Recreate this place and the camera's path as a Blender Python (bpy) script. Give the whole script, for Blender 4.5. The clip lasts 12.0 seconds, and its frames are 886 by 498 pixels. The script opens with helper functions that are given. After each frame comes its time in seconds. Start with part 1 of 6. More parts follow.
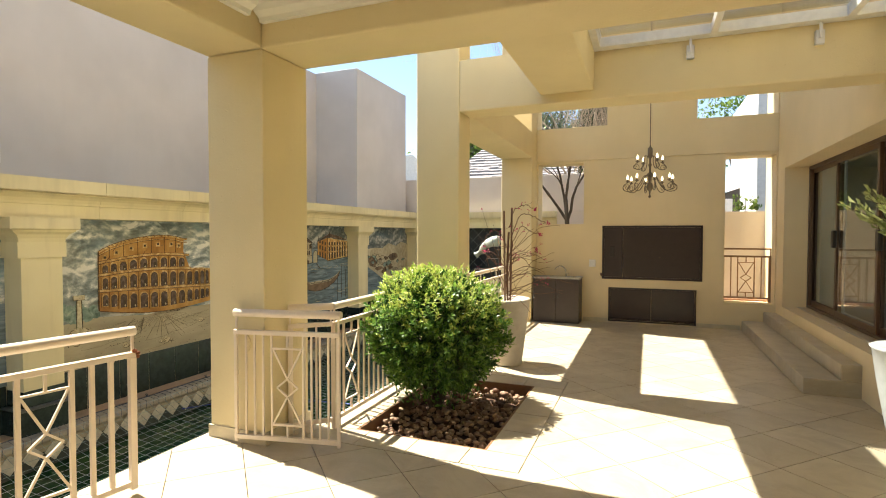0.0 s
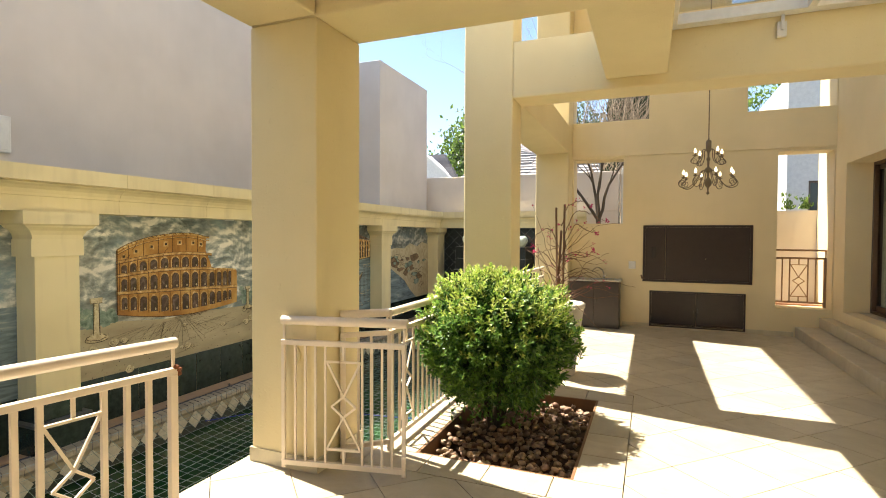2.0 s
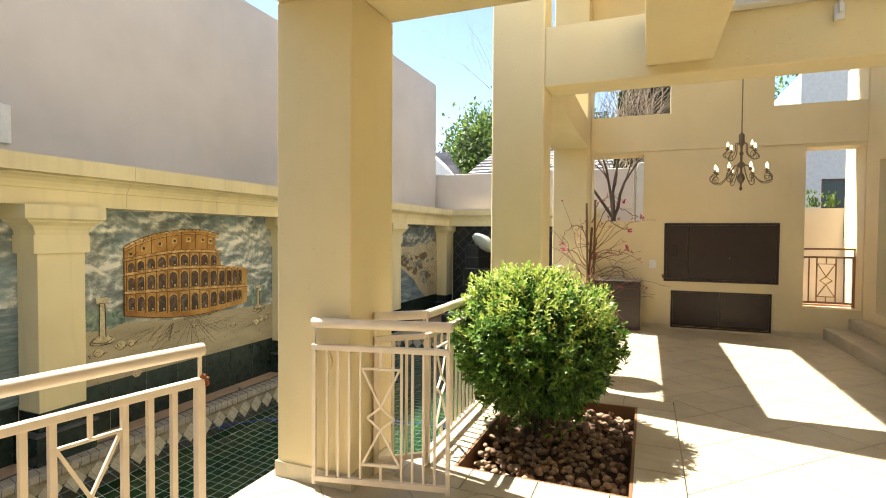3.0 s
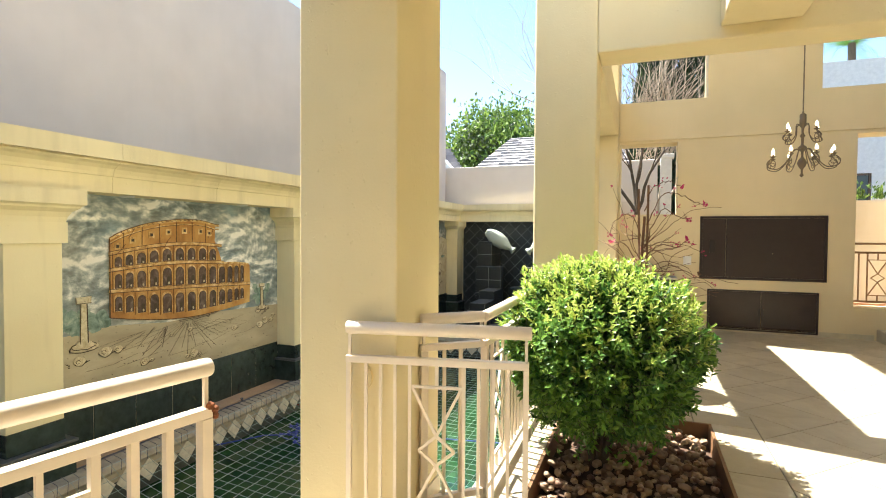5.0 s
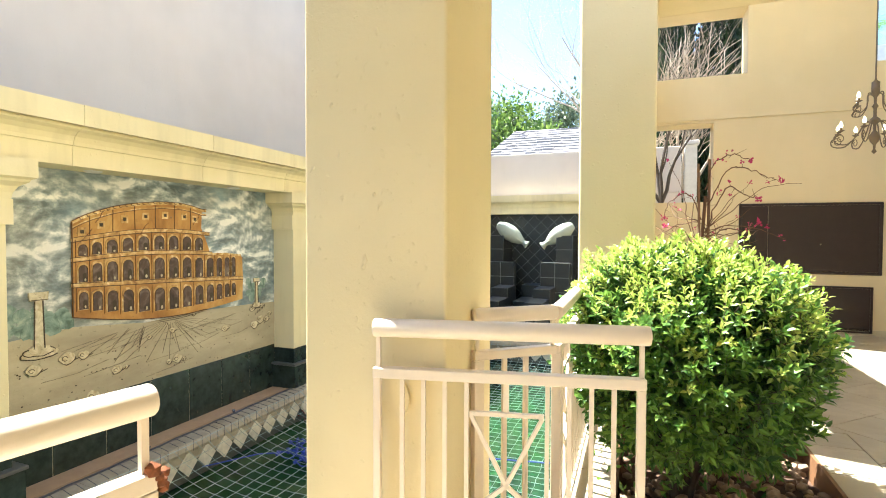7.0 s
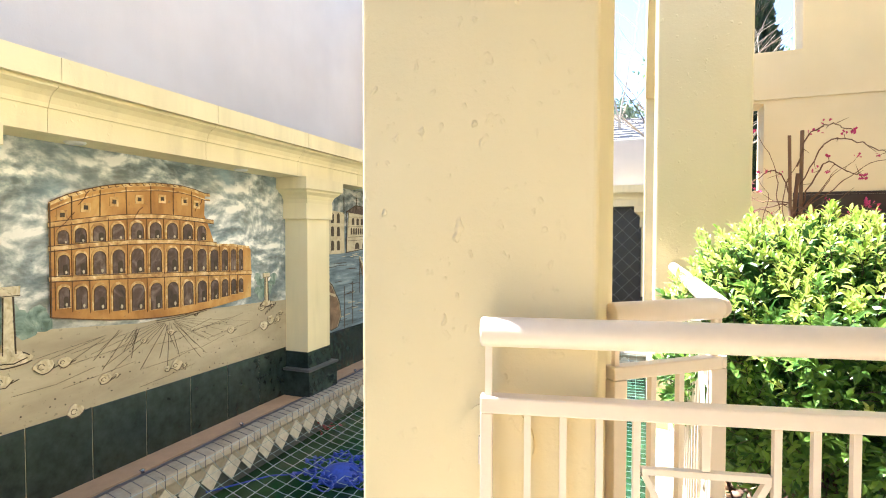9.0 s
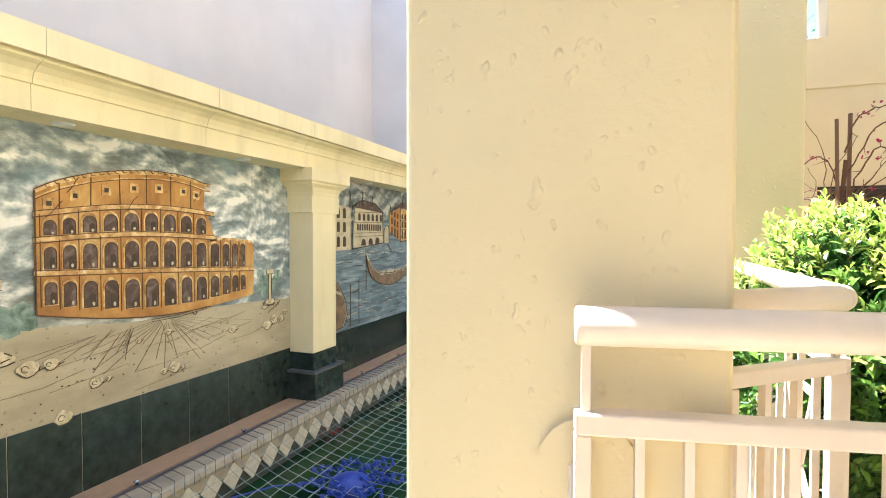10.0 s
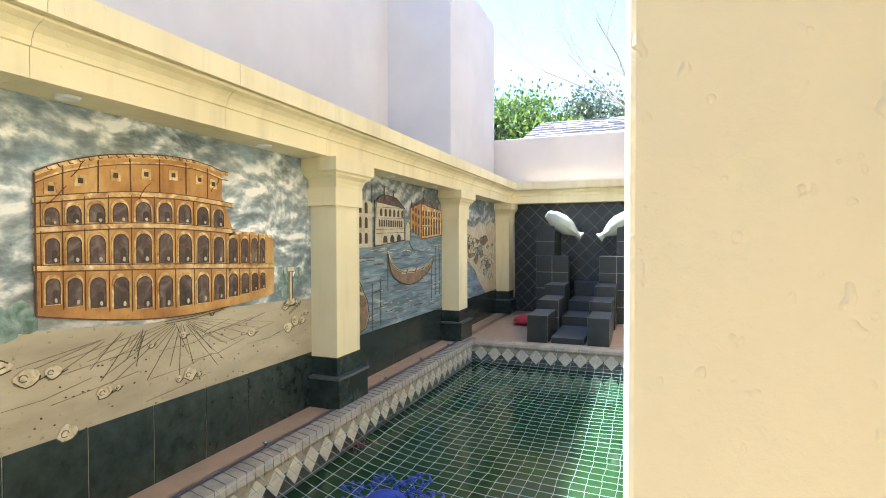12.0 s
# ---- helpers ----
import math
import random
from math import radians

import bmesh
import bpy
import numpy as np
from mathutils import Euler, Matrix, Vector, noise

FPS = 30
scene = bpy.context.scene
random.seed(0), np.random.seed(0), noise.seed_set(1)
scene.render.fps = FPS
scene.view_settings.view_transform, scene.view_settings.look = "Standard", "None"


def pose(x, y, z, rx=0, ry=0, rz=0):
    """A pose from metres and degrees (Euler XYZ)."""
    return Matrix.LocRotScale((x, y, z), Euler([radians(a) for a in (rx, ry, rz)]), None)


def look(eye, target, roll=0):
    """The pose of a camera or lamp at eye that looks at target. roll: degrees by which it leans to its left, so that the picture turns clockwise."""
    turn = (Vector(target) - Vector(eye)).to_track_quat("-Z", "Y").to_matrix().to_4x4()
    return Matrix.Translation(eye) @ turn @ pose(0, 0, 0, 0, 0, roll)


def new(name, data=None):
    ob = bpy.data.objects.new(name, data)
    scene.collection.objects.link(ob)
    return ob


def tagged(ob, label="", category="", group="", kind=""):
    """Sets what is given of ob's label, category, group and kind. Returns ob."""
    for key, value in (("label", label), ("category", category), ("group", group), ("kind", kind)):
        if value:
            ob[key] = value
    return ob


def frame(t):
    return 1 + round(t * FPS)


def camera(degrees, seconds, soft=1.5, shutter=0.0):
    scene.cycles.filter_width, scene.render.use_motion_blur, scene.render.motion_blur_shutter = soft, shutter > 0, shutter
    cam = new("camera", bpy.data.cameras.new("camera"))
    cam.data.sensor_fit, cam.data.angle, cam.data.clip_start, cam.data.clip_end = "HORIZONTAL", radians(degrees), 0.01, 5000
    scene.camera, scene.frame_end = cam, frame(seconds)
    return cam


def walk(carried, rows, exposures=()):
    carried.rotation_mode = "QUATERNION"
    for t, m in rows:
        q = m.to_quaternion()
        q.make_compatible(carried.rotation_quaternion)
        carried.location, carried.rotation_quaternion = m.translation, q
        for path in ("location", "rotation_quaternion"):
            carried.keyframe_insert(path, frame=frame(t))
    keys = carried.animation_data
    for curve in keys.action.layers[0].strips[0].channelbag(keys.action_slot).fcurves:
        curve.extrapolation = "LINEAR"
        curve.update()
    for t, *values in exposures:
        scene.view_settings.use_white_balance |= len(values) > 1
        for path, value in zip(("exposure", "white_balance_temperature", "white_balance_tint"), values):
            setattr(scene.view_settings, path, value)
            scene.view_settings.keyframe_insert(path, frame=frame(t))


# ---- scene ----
import itertools

cam = camera(81.0, 12.0, soft=1.0)
PATH = [
    (0, (0.426, 0.107, 1.67), (-0.31, 1.966, 1.613), 0.1),
    (0.5, (0.274, 0.17, 1.669), (-0.464, 2.029, 1.609), 0.2),
    (1, (0.102, 0.26, 1.658), (-0.638, 2.117, 1.599), 0.3),
    (1.5, (-0.069, 0.336, 1.653), (-0.811, 2.192, 1.597), 0.3),
    (2, (-0.258, 0.408, 1.634), (-1.002, 2.264, 1.582), 0.3),
    (2.5, (-0.473, 0.491, 1.63), (-1.212, 2.349, 1.578), 0.3),
    (3, (-0.655, 0.581, 1.603), (-1.389, 2.44, 1.549), 0.4),
    (5, (-1.261, 1.104, 1.501), (-1.977, 2.97, 1.448), 0.4),
    (5.5, (-1.372, 1.246, 1.455), (-2.085, 3.114, 1.402), 0.3),
    (6, (-1.502, 1.418, 1.424), (-2.211, 3.287, 1.371), 0.2),
    (6.5, (-1.614, 1.557, 1.387), (-2.322, 3.427, 1.334), 0.2),
    (7, (-1.761, 1.732, 1.364), (-2.467, 3.602, 1.31), 0.2),
    (9, (-2.278, 2.232, 1.255), (-2.992, 4.099, 1.202), 0.1),
    (9.5, (-2.396, 2.349, 1.23), (-3.112, 4.216, 1.18), 0.1),
    (10, (-2.496, 2.446, 1.192), (-3.21, 4.314, 1.143), 0.1),
    (10.5, (-2.581, 2.515, 1.168), (-3.29, 4.384, 1.12), 0.1),
    (11, (-2.683, 2.593, 1.162), (-3.399, 4.461, 1.115), -0.0),
    (11.5, (-2.791, 2.636, 1.147), (-3.508, 4.502, 1.101), 0.1),
    (12, (-2.898, 2.705, 1.119), (-3.621, 4.569, 1.08), -0.1),
]
EXPOSURES = [(0, 1.7, 6900, 8), (3, 1.85, 6800, 8), (5, 2.15, 6400, 6), (7, 2.52, 6100, 6), (9, 2.70, 5850, 11), (12, 2.63, 5700, 12)]
walk(cam, [(t, look(eye, target, roll)) for t, eye, target, roll in PATH], EXPOSURES)

# ---- light ----
SUN = Vector((-0.56, 0.118, 1.0)).normalized()
world = bpy.data.worlds.new("sky")
world.use_nodes = True
scene.world = world
_sky = world.node_tree.nodes.new("ShaderNodeTexSky")
_sky.sky_type = "NISHITA"
_sky.sun_disc = False
_sky.sun_elevation = math.asin(SUN.z)
_sky.sun_rotation = math.atan2(SUN.x, SUN.y)
_sky.altitude = 1500
_sky.air_density, _sky.dust_density, _sky.ozone_density = 1.0, 1.2, 1.0
_bg = world.node_tree.nodes["Background"]
_bg.inputs[1].default_value = 0.10
world.node_tree.links.new(_sky.outputs[0], _bg.inputs[0])
_sun = new("sun", bpy.data.lights.new("sun", "SUN"))
_sun.data.energy, _sun.data.angle, _sun.data.color = 5.0, radians(0.5), (1.0, 0.95, 0.87)
_sun.matrix_world = look(SUN * 50, (0, 0, 0))

# ---- materials ----


class Mat:
    """A small node builder."""

    def __init__(self, name, rough=0.6, metal=0.0):
        self.m = bpy.data.materials.new(name)
        self.m.use_nodes = True
        self.t = self.m.node_tree
        self.b = self.t.nodes["Principled BSDF"]
        self.b.inputs["Roughness"].default_value = rough
        self.b.inputs["Metallic"].default_value = metal
        self.co = self.t.nodes.new("ShaderNodeTexCoord")
        self.geo = self.t.nodes.new("ShaderNodeNewGeometry")
        self.pos = self.geo.outputs["Position"]

    def link(self, a, b):
        self.t.links.new(a, b)

    def put(self, socket, value):
        if isinstance(value, bpy.types.NodeSocket):
            self.link(value, socket)
        elif isinstance(value, tuple) and len(value) == 3 and socket.type == "RGBA":
            socket.default_value = (*value, 1)
        else:
            socket.default_value = value

    def noise(self, scale, detail=4.0, rough=0.6, vec=None, distort=0.0):
        n = self.t.nodes.new("ShaderNodeTexNoise")
        n.inputs["Scale"].default_value = scale
        n.inputs["Detail"].default_value = detail
        n.inputs["Roughness"].default_value = rough
        n.inputs["Distortion"].default_value = distort
        self.link(vec or self.pos, n.inputs["Vector"])
        return n.outputs["Fac"]

    def stretch(self, sx, sy, sz, vec=None):
        n = self.t.nodes.new("ShaderNodeMapping")
        n.inputs["Scale"].default_value = (sx, sy, sz)
        self.link(vec or self.pos, n.inputs["Vector"])
        return n.outputs[0]

    def ramp(self, fac, stops):
        n = self.t.nodes.new("ShaderNodeValToRGB")
        e = n.color_ramp.elements
        while len(e) < len(stops):
            e.new(0.5)
        for k, (p, c) in zip(e, stops):
            k.position = p
            k.color = (*c, 1) if isinstance(c, tuple) else (c, c, c, 1)
        self.link(fac, n.inputs[0])
        return n.outputs[0]

    def mix(self, fac, a, b, kind="MIX"):
        n = self.t.nodes.new("ShaderNodeMix")
        n.data_type, n.blend_type = "RGBA", kind
        self.put(n.inputs[0], fac)
        self.put(n.inputs[6], a)
        self.put(n.inputs[7], b)
        return n.outputs[2]

    def math(self, op, a, b=0.0, c=0.0):
        n = self.t.nodes.new("ShaderNodeMath")
        n.operation = op
        for s, v in zip(n.inputs, (a, b, c)):
            self.put(s, v)
        return n.outputs[0]

    def split(self, vec=None):
        n = self.t.nodes.new("ShaderNodeSeparateXYZ")
        self.link(vec or self.pos, n.inputs[0])
        return n.outputs

    def rand(self):
        return self.t.nodes.new("ShaderNodeObjectInfo").outputs["Random"]

    def island(self):
        return self.geo.outputs["Random Per Island"]

    def color(self, c):
        self.put(self.b.inputs["Base Color"], c)
        return self

    def rough(self, v):
        self.put(self.b.inputs["Roughness"], v)
        return self

    def bump(self, height, strength=0.3, dist=0.01):
        n = self.t.nodes.new("ShaderNodeBump")
        n.inputs["Strength"].default_value = strength
        n.inputs["Distance"].default_value = dist
        self.link(height, n.inputs["Height"])
        self.link(n.outputs[0], self.b.inputs["Normal"])
        return self


def plaster(name, base, low, rough=0.75, bump=0.35, stain=0.25):
    m = Mat(name, rough)
    big = m.ramp(m.noise(0.9, 3), [(0.35, low), (0.65, base)])
    streak = m.noise(5.0, 3, vec=m.stretch(1, 1, 0.12))
    c = m.mix(m.math("MULTIPLY", m.ramp(streak, [(0.5, 0.0), (0.8, 1.0)]), stain), big, tuple(v * (0.95 if stain < 0.3 else 0.72) for v in low))
    pits = m.ramp(m.noise(28.0, 2), [(0.70, 0.0), (0.76, 1.0)])
    c = m.mix(m.math("MULTIPLY", pits, 0.12), c, tuple(v * 0.6 for v in low))
    m.color(c)
    h = m.math("ADD", m.math("MULTIPLY", m.noise(5.0, 3), 0.6), m.math("MULTIPLY", m.noise(60.0, 5), 0.25))
    h = m.math("ADD", h, m.math("MULTIPLY", pits, 0.12))
    lumps = m.ramp(m.noise(38.0, 1, vec=m.stretch(1, 1, 0.8)), [(0.68, 0.0), (0.80, 1.0)])
    h = m.math("ADD", h, m.math("MULTIPLY", m.math("MULTIPLY", lumps, m.ramp(m.noise(1.7, 2, vec=m.stretch(1, 1, 0.35)), [(0.40, 0.0), (0.58, 1.0)])), 0.5))
    m.bump(h, bump, 0.01)
    return m.m


CREAM = plaster("cream_plaster", (0.76, 0.64, 0.385), (0.71, 0.59, 0.345), bump=0.6)
WALLC = plaster("back_wall_plaster", (0.74, 0.61, 0.38), (0.68, 0.56, 0.34))
ENTAB = plaster("pool_cornice_plaster", (0.77, 0.68, 0.43), (0.68, 0.59, 0.36), stain=0.55)
LILAC = plaster("lilac_plaster", (0.60, 0.55, 0.525), (0.54, 0.495, 0.475))
PINK = plaster("pale_plaster", (0.74, 0.66, 0.60), (0.68, 0.60, 0.54))
CEILM = plaster("ceiling_paint", (0.80, 0.78, 0.70), (0.77, 0.75, 0.67), bump=0.1)


def plain(name, c, rough=0.6, metal=0.0, vary=0.85, scale=9.0, bump=0.15):
    m = Mat(name, rough, metal)
    m.color(m.ramp(m.noise(scale, 4), [(0.3, tuple(v * vary for v in c)), (0.7, c)]))
    m.bump(m.noise(scale * 6, 4), bump, 0.004)
    return m.m


RAIL = plain("cream_rail_paint", (0.79, 0.67, 0.54), 0.35, vary=0.93, scale=14)
GROUT = plain("grout", (0.36, 0.31, 0.24), 0.9)
DARKTILE = plain("green_black_tile", (0.034, 0.050, 0.042), 0.2, vary=0.35, scale=11, bump=0.05)
SLATE = plain("charcoal_tile", (0.020, 0.023, 0.021), 0.38, vary=0.6, scale=7)
SLATETOP = plain("step_tile", (0.085, 0.088, 0.085), 0.45, vary=0.75)
STRIP = plain("sandstone_strip", (0.46, 0.31, 0.19), 0.7)
COPE = plain("coping_stone", (0.40, 0.35, 0.26), 0.7, vary=0.65)
PURPLE = plain("plum_step_tile", (0.16, 0.12, 0.12), 0.5)
BRAAI = plain("dark_brown_doors", (0.035, 0.022, 0.020), 0.35, vary=0.8)
FRAMEB = plain("bronze_door_frame", (0.10, 0.055, 0.03), 0.4)
WHITE = plain("white_paint", (0.80, 0.78, 0.75), 0.4)
SOIL = plain("brown_soil", (0.09, 0.05, 0.03), 0.95)
TERRA = plain("terracotta", (0.38, 0.19, 0.11), 0.8)
POOLW = plain("pool_lining", (0.03, 0.12, 0.07), 0.5)
LEAF = plain("leaf", (0.06, 0.16, 0.025), 0.4)
IRON = plain("bronzed_iron", (0.19, 0.14, 0.09), 0.5, 0.4)
POTM = plain("sand_coloured_pot", (0.55, 0.49, 0.40), 0.8)
ROOFM = plain("grey_roof_tile", (0.45, 0.42, 0.42), 0.8)

BRICKRED = plain("red_fabric", (0.45, 0.03, 0.05), 0.8)
NETW = plain("pale_net_cord", (0.31, 0.40, 0.39), 0.6)
NETD = plain("dark_net_cord", (0.10, 0.10, 0.11), 0.7)
BLUE = plain("blue_plastic", (0.02, 0.06, 0.40), 0.5, vary=0.5, scale=25)
POTW = plain("pale_grey_glazed_pot", (0.62, 0.66, 0.68), 0.4)
JUG = plain("pale_green_ceramic", (0.42, 0.47, 0.39), 0.5)
BARK = plain("dark_bark", (0.10, 0.075, 0.055), 0.9, vary=0.6, scale=20)
TWIG = plain("pale_dry_twig", (0.42, 0.34, 0.25), 0.9)
VINE = plain("reddish_brown_vine", (0.17, 0.085, 0.05), 0.9)
STAKE = plain("weathered_wood_stake", (0.22, 0.12, 0.07), 0.8)
STEEL = plain("chrome_steel", (0.7, 0.7, 0.68), 0.18, 1.0)
BLACKP = plain("black_plastic", (0.02, 0.016, 0.014), 0.4)
CURTAIN = plain("white_voile", (0.66, 0.68, 0.66), 0.9)
ROOMW = plain("room_wall_paint", (0.42, 0.37, 0.25), 0.8)
CARPET = plain("beige_carpet", (0.24, 0.19, 0.14), 0.95)
NWHITE = plain("white_render", (0.78, 0.76, 0.73), 0.8)
RUST = plain("rust_patch", (0.28, 0.09, 0.03), 0.9, vary=0.4, scale=60)
BARTOP = plain("pale_granite", (0.42, 0.40, 0.36), 0.3, vary=0.6, scale=60)
SKIRT = plain("skirting_tile", (0.60, 0.52, 0.36), 0.4)
MOSAIC = plain("ivory_mosaic_tile", (0.62, 0.58, 0.48), 0.4, vary=0.75, scale=18)
MOSDARK = plain("dark_mosaic_tile", (0.06, 0.07, 0.06), 0.3, vary=0.6, scale=18)
EDGEB = plain("brown_steel_edging", (0.20, 0.10, 0.045), 0.6)
FLOWER = plain("magenta_bract", (0.55, 0.03, 0.14), 0.6)


def foliage(name, dark, light, rough=0.42):
    m = Mat(name, rough)
    c = m.ramp(m.island(), [(0.0, dark), (0.55, tuple((a + b) / 2 for a, b in zip(dark, light))), (1.0, light)])
    m.color(c)
    m.b.inputs["Subsurface Weight"].default_value = 0.0
    tr = m.t.nodes.new("ShaderNodeBsdfTranslucent")
    m.link(c, tr.inputs[0])
    mx = m.t.nodes.new("ShaderNodeMixShader")
    mx.inputs[0].default_value = 0.4
    m.link(m.b.outputs[0], mx.inputs[1])
    m.link(tr.outputs[0], mx.inputs[2])
    m.link(mx.outputs[0], m.t.nodes["Material Output"].inputs[0])
    return m.m


SHRUBM = foliage("shrub_leaf", (0.035, 0.105, 0.020), (0.22, 0.38, 0.065), 0.34)
# leaf green darkened to put the shade inside the shrub into the colour
SHADEDM = foliage("shaded_inner_leaf", (0.018, 0.06, 0.012), (0.05, 0.13, 0.025), 0.5)
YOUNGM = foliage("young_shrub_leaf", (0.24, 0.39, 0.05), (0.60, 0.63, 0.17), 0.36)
TREEM = foliage("tree_leaf", (0.055, 0.12, 0.02), (0.26, 0.36, 0.08))
CYPM = foliage("cypress_leaf", (0.012, 0.03, 0.012), (0.035, 0.07, 0.02))
OLIVEM = foliage("olive_leaf", (0.20, 0.26, 0.09), (0.55, 0.58, 0.28))
PALMM = foliage("palm_leaf", (0.06, 0.16, 0.02), (0.18, 0.34, 0.05))


def tile_mat(name, a, b, vein, rough):
    m = Mat(name, rough)
    c = m.ramp(m.rand(), [(0.0, a), (1.0, b)])
    v = m.ramp(m.noise(2.2, 6, 0.65, distort=1.5), [(0.40, 0.0), (0.62, 1.0)])
    c = m.mix(m.math("MULTIPLY", v, 0.5), c, vein)
    sp = m.ramp(m.noise(45, 3), [(0.62, 0.0), (0.75, 1.0)])
    c = m.mix(m.math("MULTIPLY", sp, 0.25), c, tuple(q * 0.6 for q in vein))
    m.color(c)
    m.rough(m.math("ADD", m.math("MULTIPLY", m.noise(6, 4), 0.25), rough - 0.1))
    m.bump(m.noise(30, 5), 0.12, 0.003)
    return m.m


FLOORT = tile_mat("travertine_tile", (0.44, 0.38, 0.27), (0.52, 0.45, 0.33), (0.34, 0.28, 0.19), 0.38)
STONEM = tile_mat("river_stone", (0.15, 0.075, 0.045), (0.44, 0.31, 0.20), (0.16, 0.08, 0.05), 0.7)
SHINGLE = tile_mat("grey_shingle", (0.20, 0.18, 0.18), (0.34, 0.31, 0.30), (0.16, 0.15, 0.15), 0.8)


def water_mat():
    m = Mat("pool_water", 0.04)
    f = m.noise(0.5, 3)
    m.color(m.ramp(f, [(0.35, (0.007, 0.042, 0.014)), (0.7, (0.016, 0.055, 0.014))]))
    m.b.inputs["IOR"].default_value = 1.33
    m.b.inputs["Subsurface Weight"].default_value = 1.0
    m.b.inputs["Subsurface Radius"].default_value = (0.5, 1.0, 0.6)
    m.b.inputs["Subsurface Scale"].default_value = 1.3
    m.bump(m.math("ADD", m.noise(5, 3), m.math("MULTIPLY", m.noise(22, 2), 0.3)), 0.10, 0.02)
    return m.m


WATERM = water_mat()


def glass_mat(name, tint=(1, 1, 1), rough=0.0, clear=0.85):
    m = Mat(name, rough)
    t = m.t.nodes.new("ShaderNodeBsdfTransparent")
    t.inputs[0].default_value = (*tint, 1)
    g = m.t.nodes.new("ShaderNodeBsdfGlossy")
    g.inputs["Roughness"].default_value = 0.02
    fr = m.t.nodes.new("ShaderNodeLayerWeight")
    fr.inputs[0].default_value = 0.5
    mx = m.t.nodes.new("ShaderNodeMixShader")
    gloss = m.math("MULTIPLY_ADD", m.math("POWER", fr.outputs["Facing"], 5.0), 0.9, 0.04)
    m.link(gloss, mx.inputs[0])
    m.link(t.outputs[0], mx.inputs[1])
    m.link(g.outputs[0], mx.inputs[2])
    m.link(mx.outputs[0], m.t.nodes["Material Output"].inputs[0])
    return m.m


GLASS = glass_mat("clear_glass", (0.92, 0.95, 0.93))
TINTED = glass_mat("smoky_skylight_glass", (0.8, 0.82, 0.82))
BULB = Mat("lit_candle_bulb")
BULB.color((0.9, 0.85, 0.7))
BULB.b.inputs["Emission Color"].default_value = (1, 0.86, 0.6, 1)
BULB.b.inputs["Emission Strength"].default_value = 1.2
BULB = BULB.m


def painting(name, stops, scale, stretch, streaks=0.0, flow=1.5):
    m = Mat(name, 0.6)
    f = m.noise(scale, 7, 0.6, vec=m.stretch(*stretch), distort=flow)
    c = m.ramp(f, stops)
    sp = m.ramp(m.noise(38, 2), [(0.66, 0.0), (0.72, 1.0)])
    c = m.mix(m.math("MULTIPLY", sp, 0.45), c, (0.10, 0.09, 0.07))
    m.color(c)
    m.bump(m.math("ADD", m.noise(9, 5), m.math("MULTIPLY", sp, 0.4)), 0.35, 0.01)
    return m.m




def painted_sky(name, dim=1.0):
    """Brushed cloud banks, pale along their upper edges, over dark grey-blue."""
    m = Mat(name, 0.6)

    def billow(dy, dz):
        sh = m.t.nodes.new("ShaderNodeMapping")
        sh.inputs["Location"].default_value = (0, dy, dz)
        sh.inputs["Scale"].default_value = (1, 0.8, 1.3)
        m.link(m.pos, sh.inputs["Vector"])
        return m.noise(2.7, 8, 0.56, vec=sh.outputs[0], distort=0.25)

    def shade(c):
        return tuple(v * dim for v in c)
    n, n2 = billow(0, 0), billow(-0.02, 0.055)
    edge = m.math("MULTIPLY_ADD", m.math("SUBTRACT", n, n2), 5.2, 0.50)
    cloud = m.ramp(edge, [(0.08, shade((0.12, 0.15, 0.15))), (0.36, shade((0.24, 0.29, 0.30))), (0.60, shade((0.48, 0.52, 0.51))), (0.84, shade((0.88, 0.87, 0.82)))])
    deep = m.ramp(m.noise(1.4, 5), [(0.34, shade((0.07, 0.08, 0.07))), (0.5, shade((0.14, 0.20, 0.23))), (0.66, shade((0.26, 0.40, 0.48)))])
    c = m.mix(m.ramp(n, [(0.36, 0.0), (0.56, 1.0)]), deep, cloud)
    brown = m.ramp(m.noise(0.9, 3), [(0.48, 0.0), (0.66, 1.0)])
    c = m.mix(m.math("MULTIPLY", brown, 0.35), c, shade((0.33, 0.30, 0.22)))
    fine = m.noise(26, 4, vec=m.stretch(1, 0.5, 1.4))
    c = m.mix(m.math("MULTIPLY", m.ramp(fine, [(0.45, 0.0), (0.7, 1.0)]), 0.16), c, shade((0.75, 0.76, 0.72)))
    sp = m.ramp(m.noise(60, 2), [(0.67, 0.0), (0.72, 1.0)])
    sp = m.math("MULTIPLY", sp, m.ramp(m.noise(1.6, 2), [(0.42, 0.1), (0.58, 1.0)]))
    c = m.mix(m.math("MULTIPLY", sp, 0.7), c, (0.06, 0.055, 0.04))
    m.color(c)
    m.bump(m.math("ADD", m.noise(14, 5), m.math("MULTIPLY", sp, 0.5)), 0.4, 0.01)
    return m.m


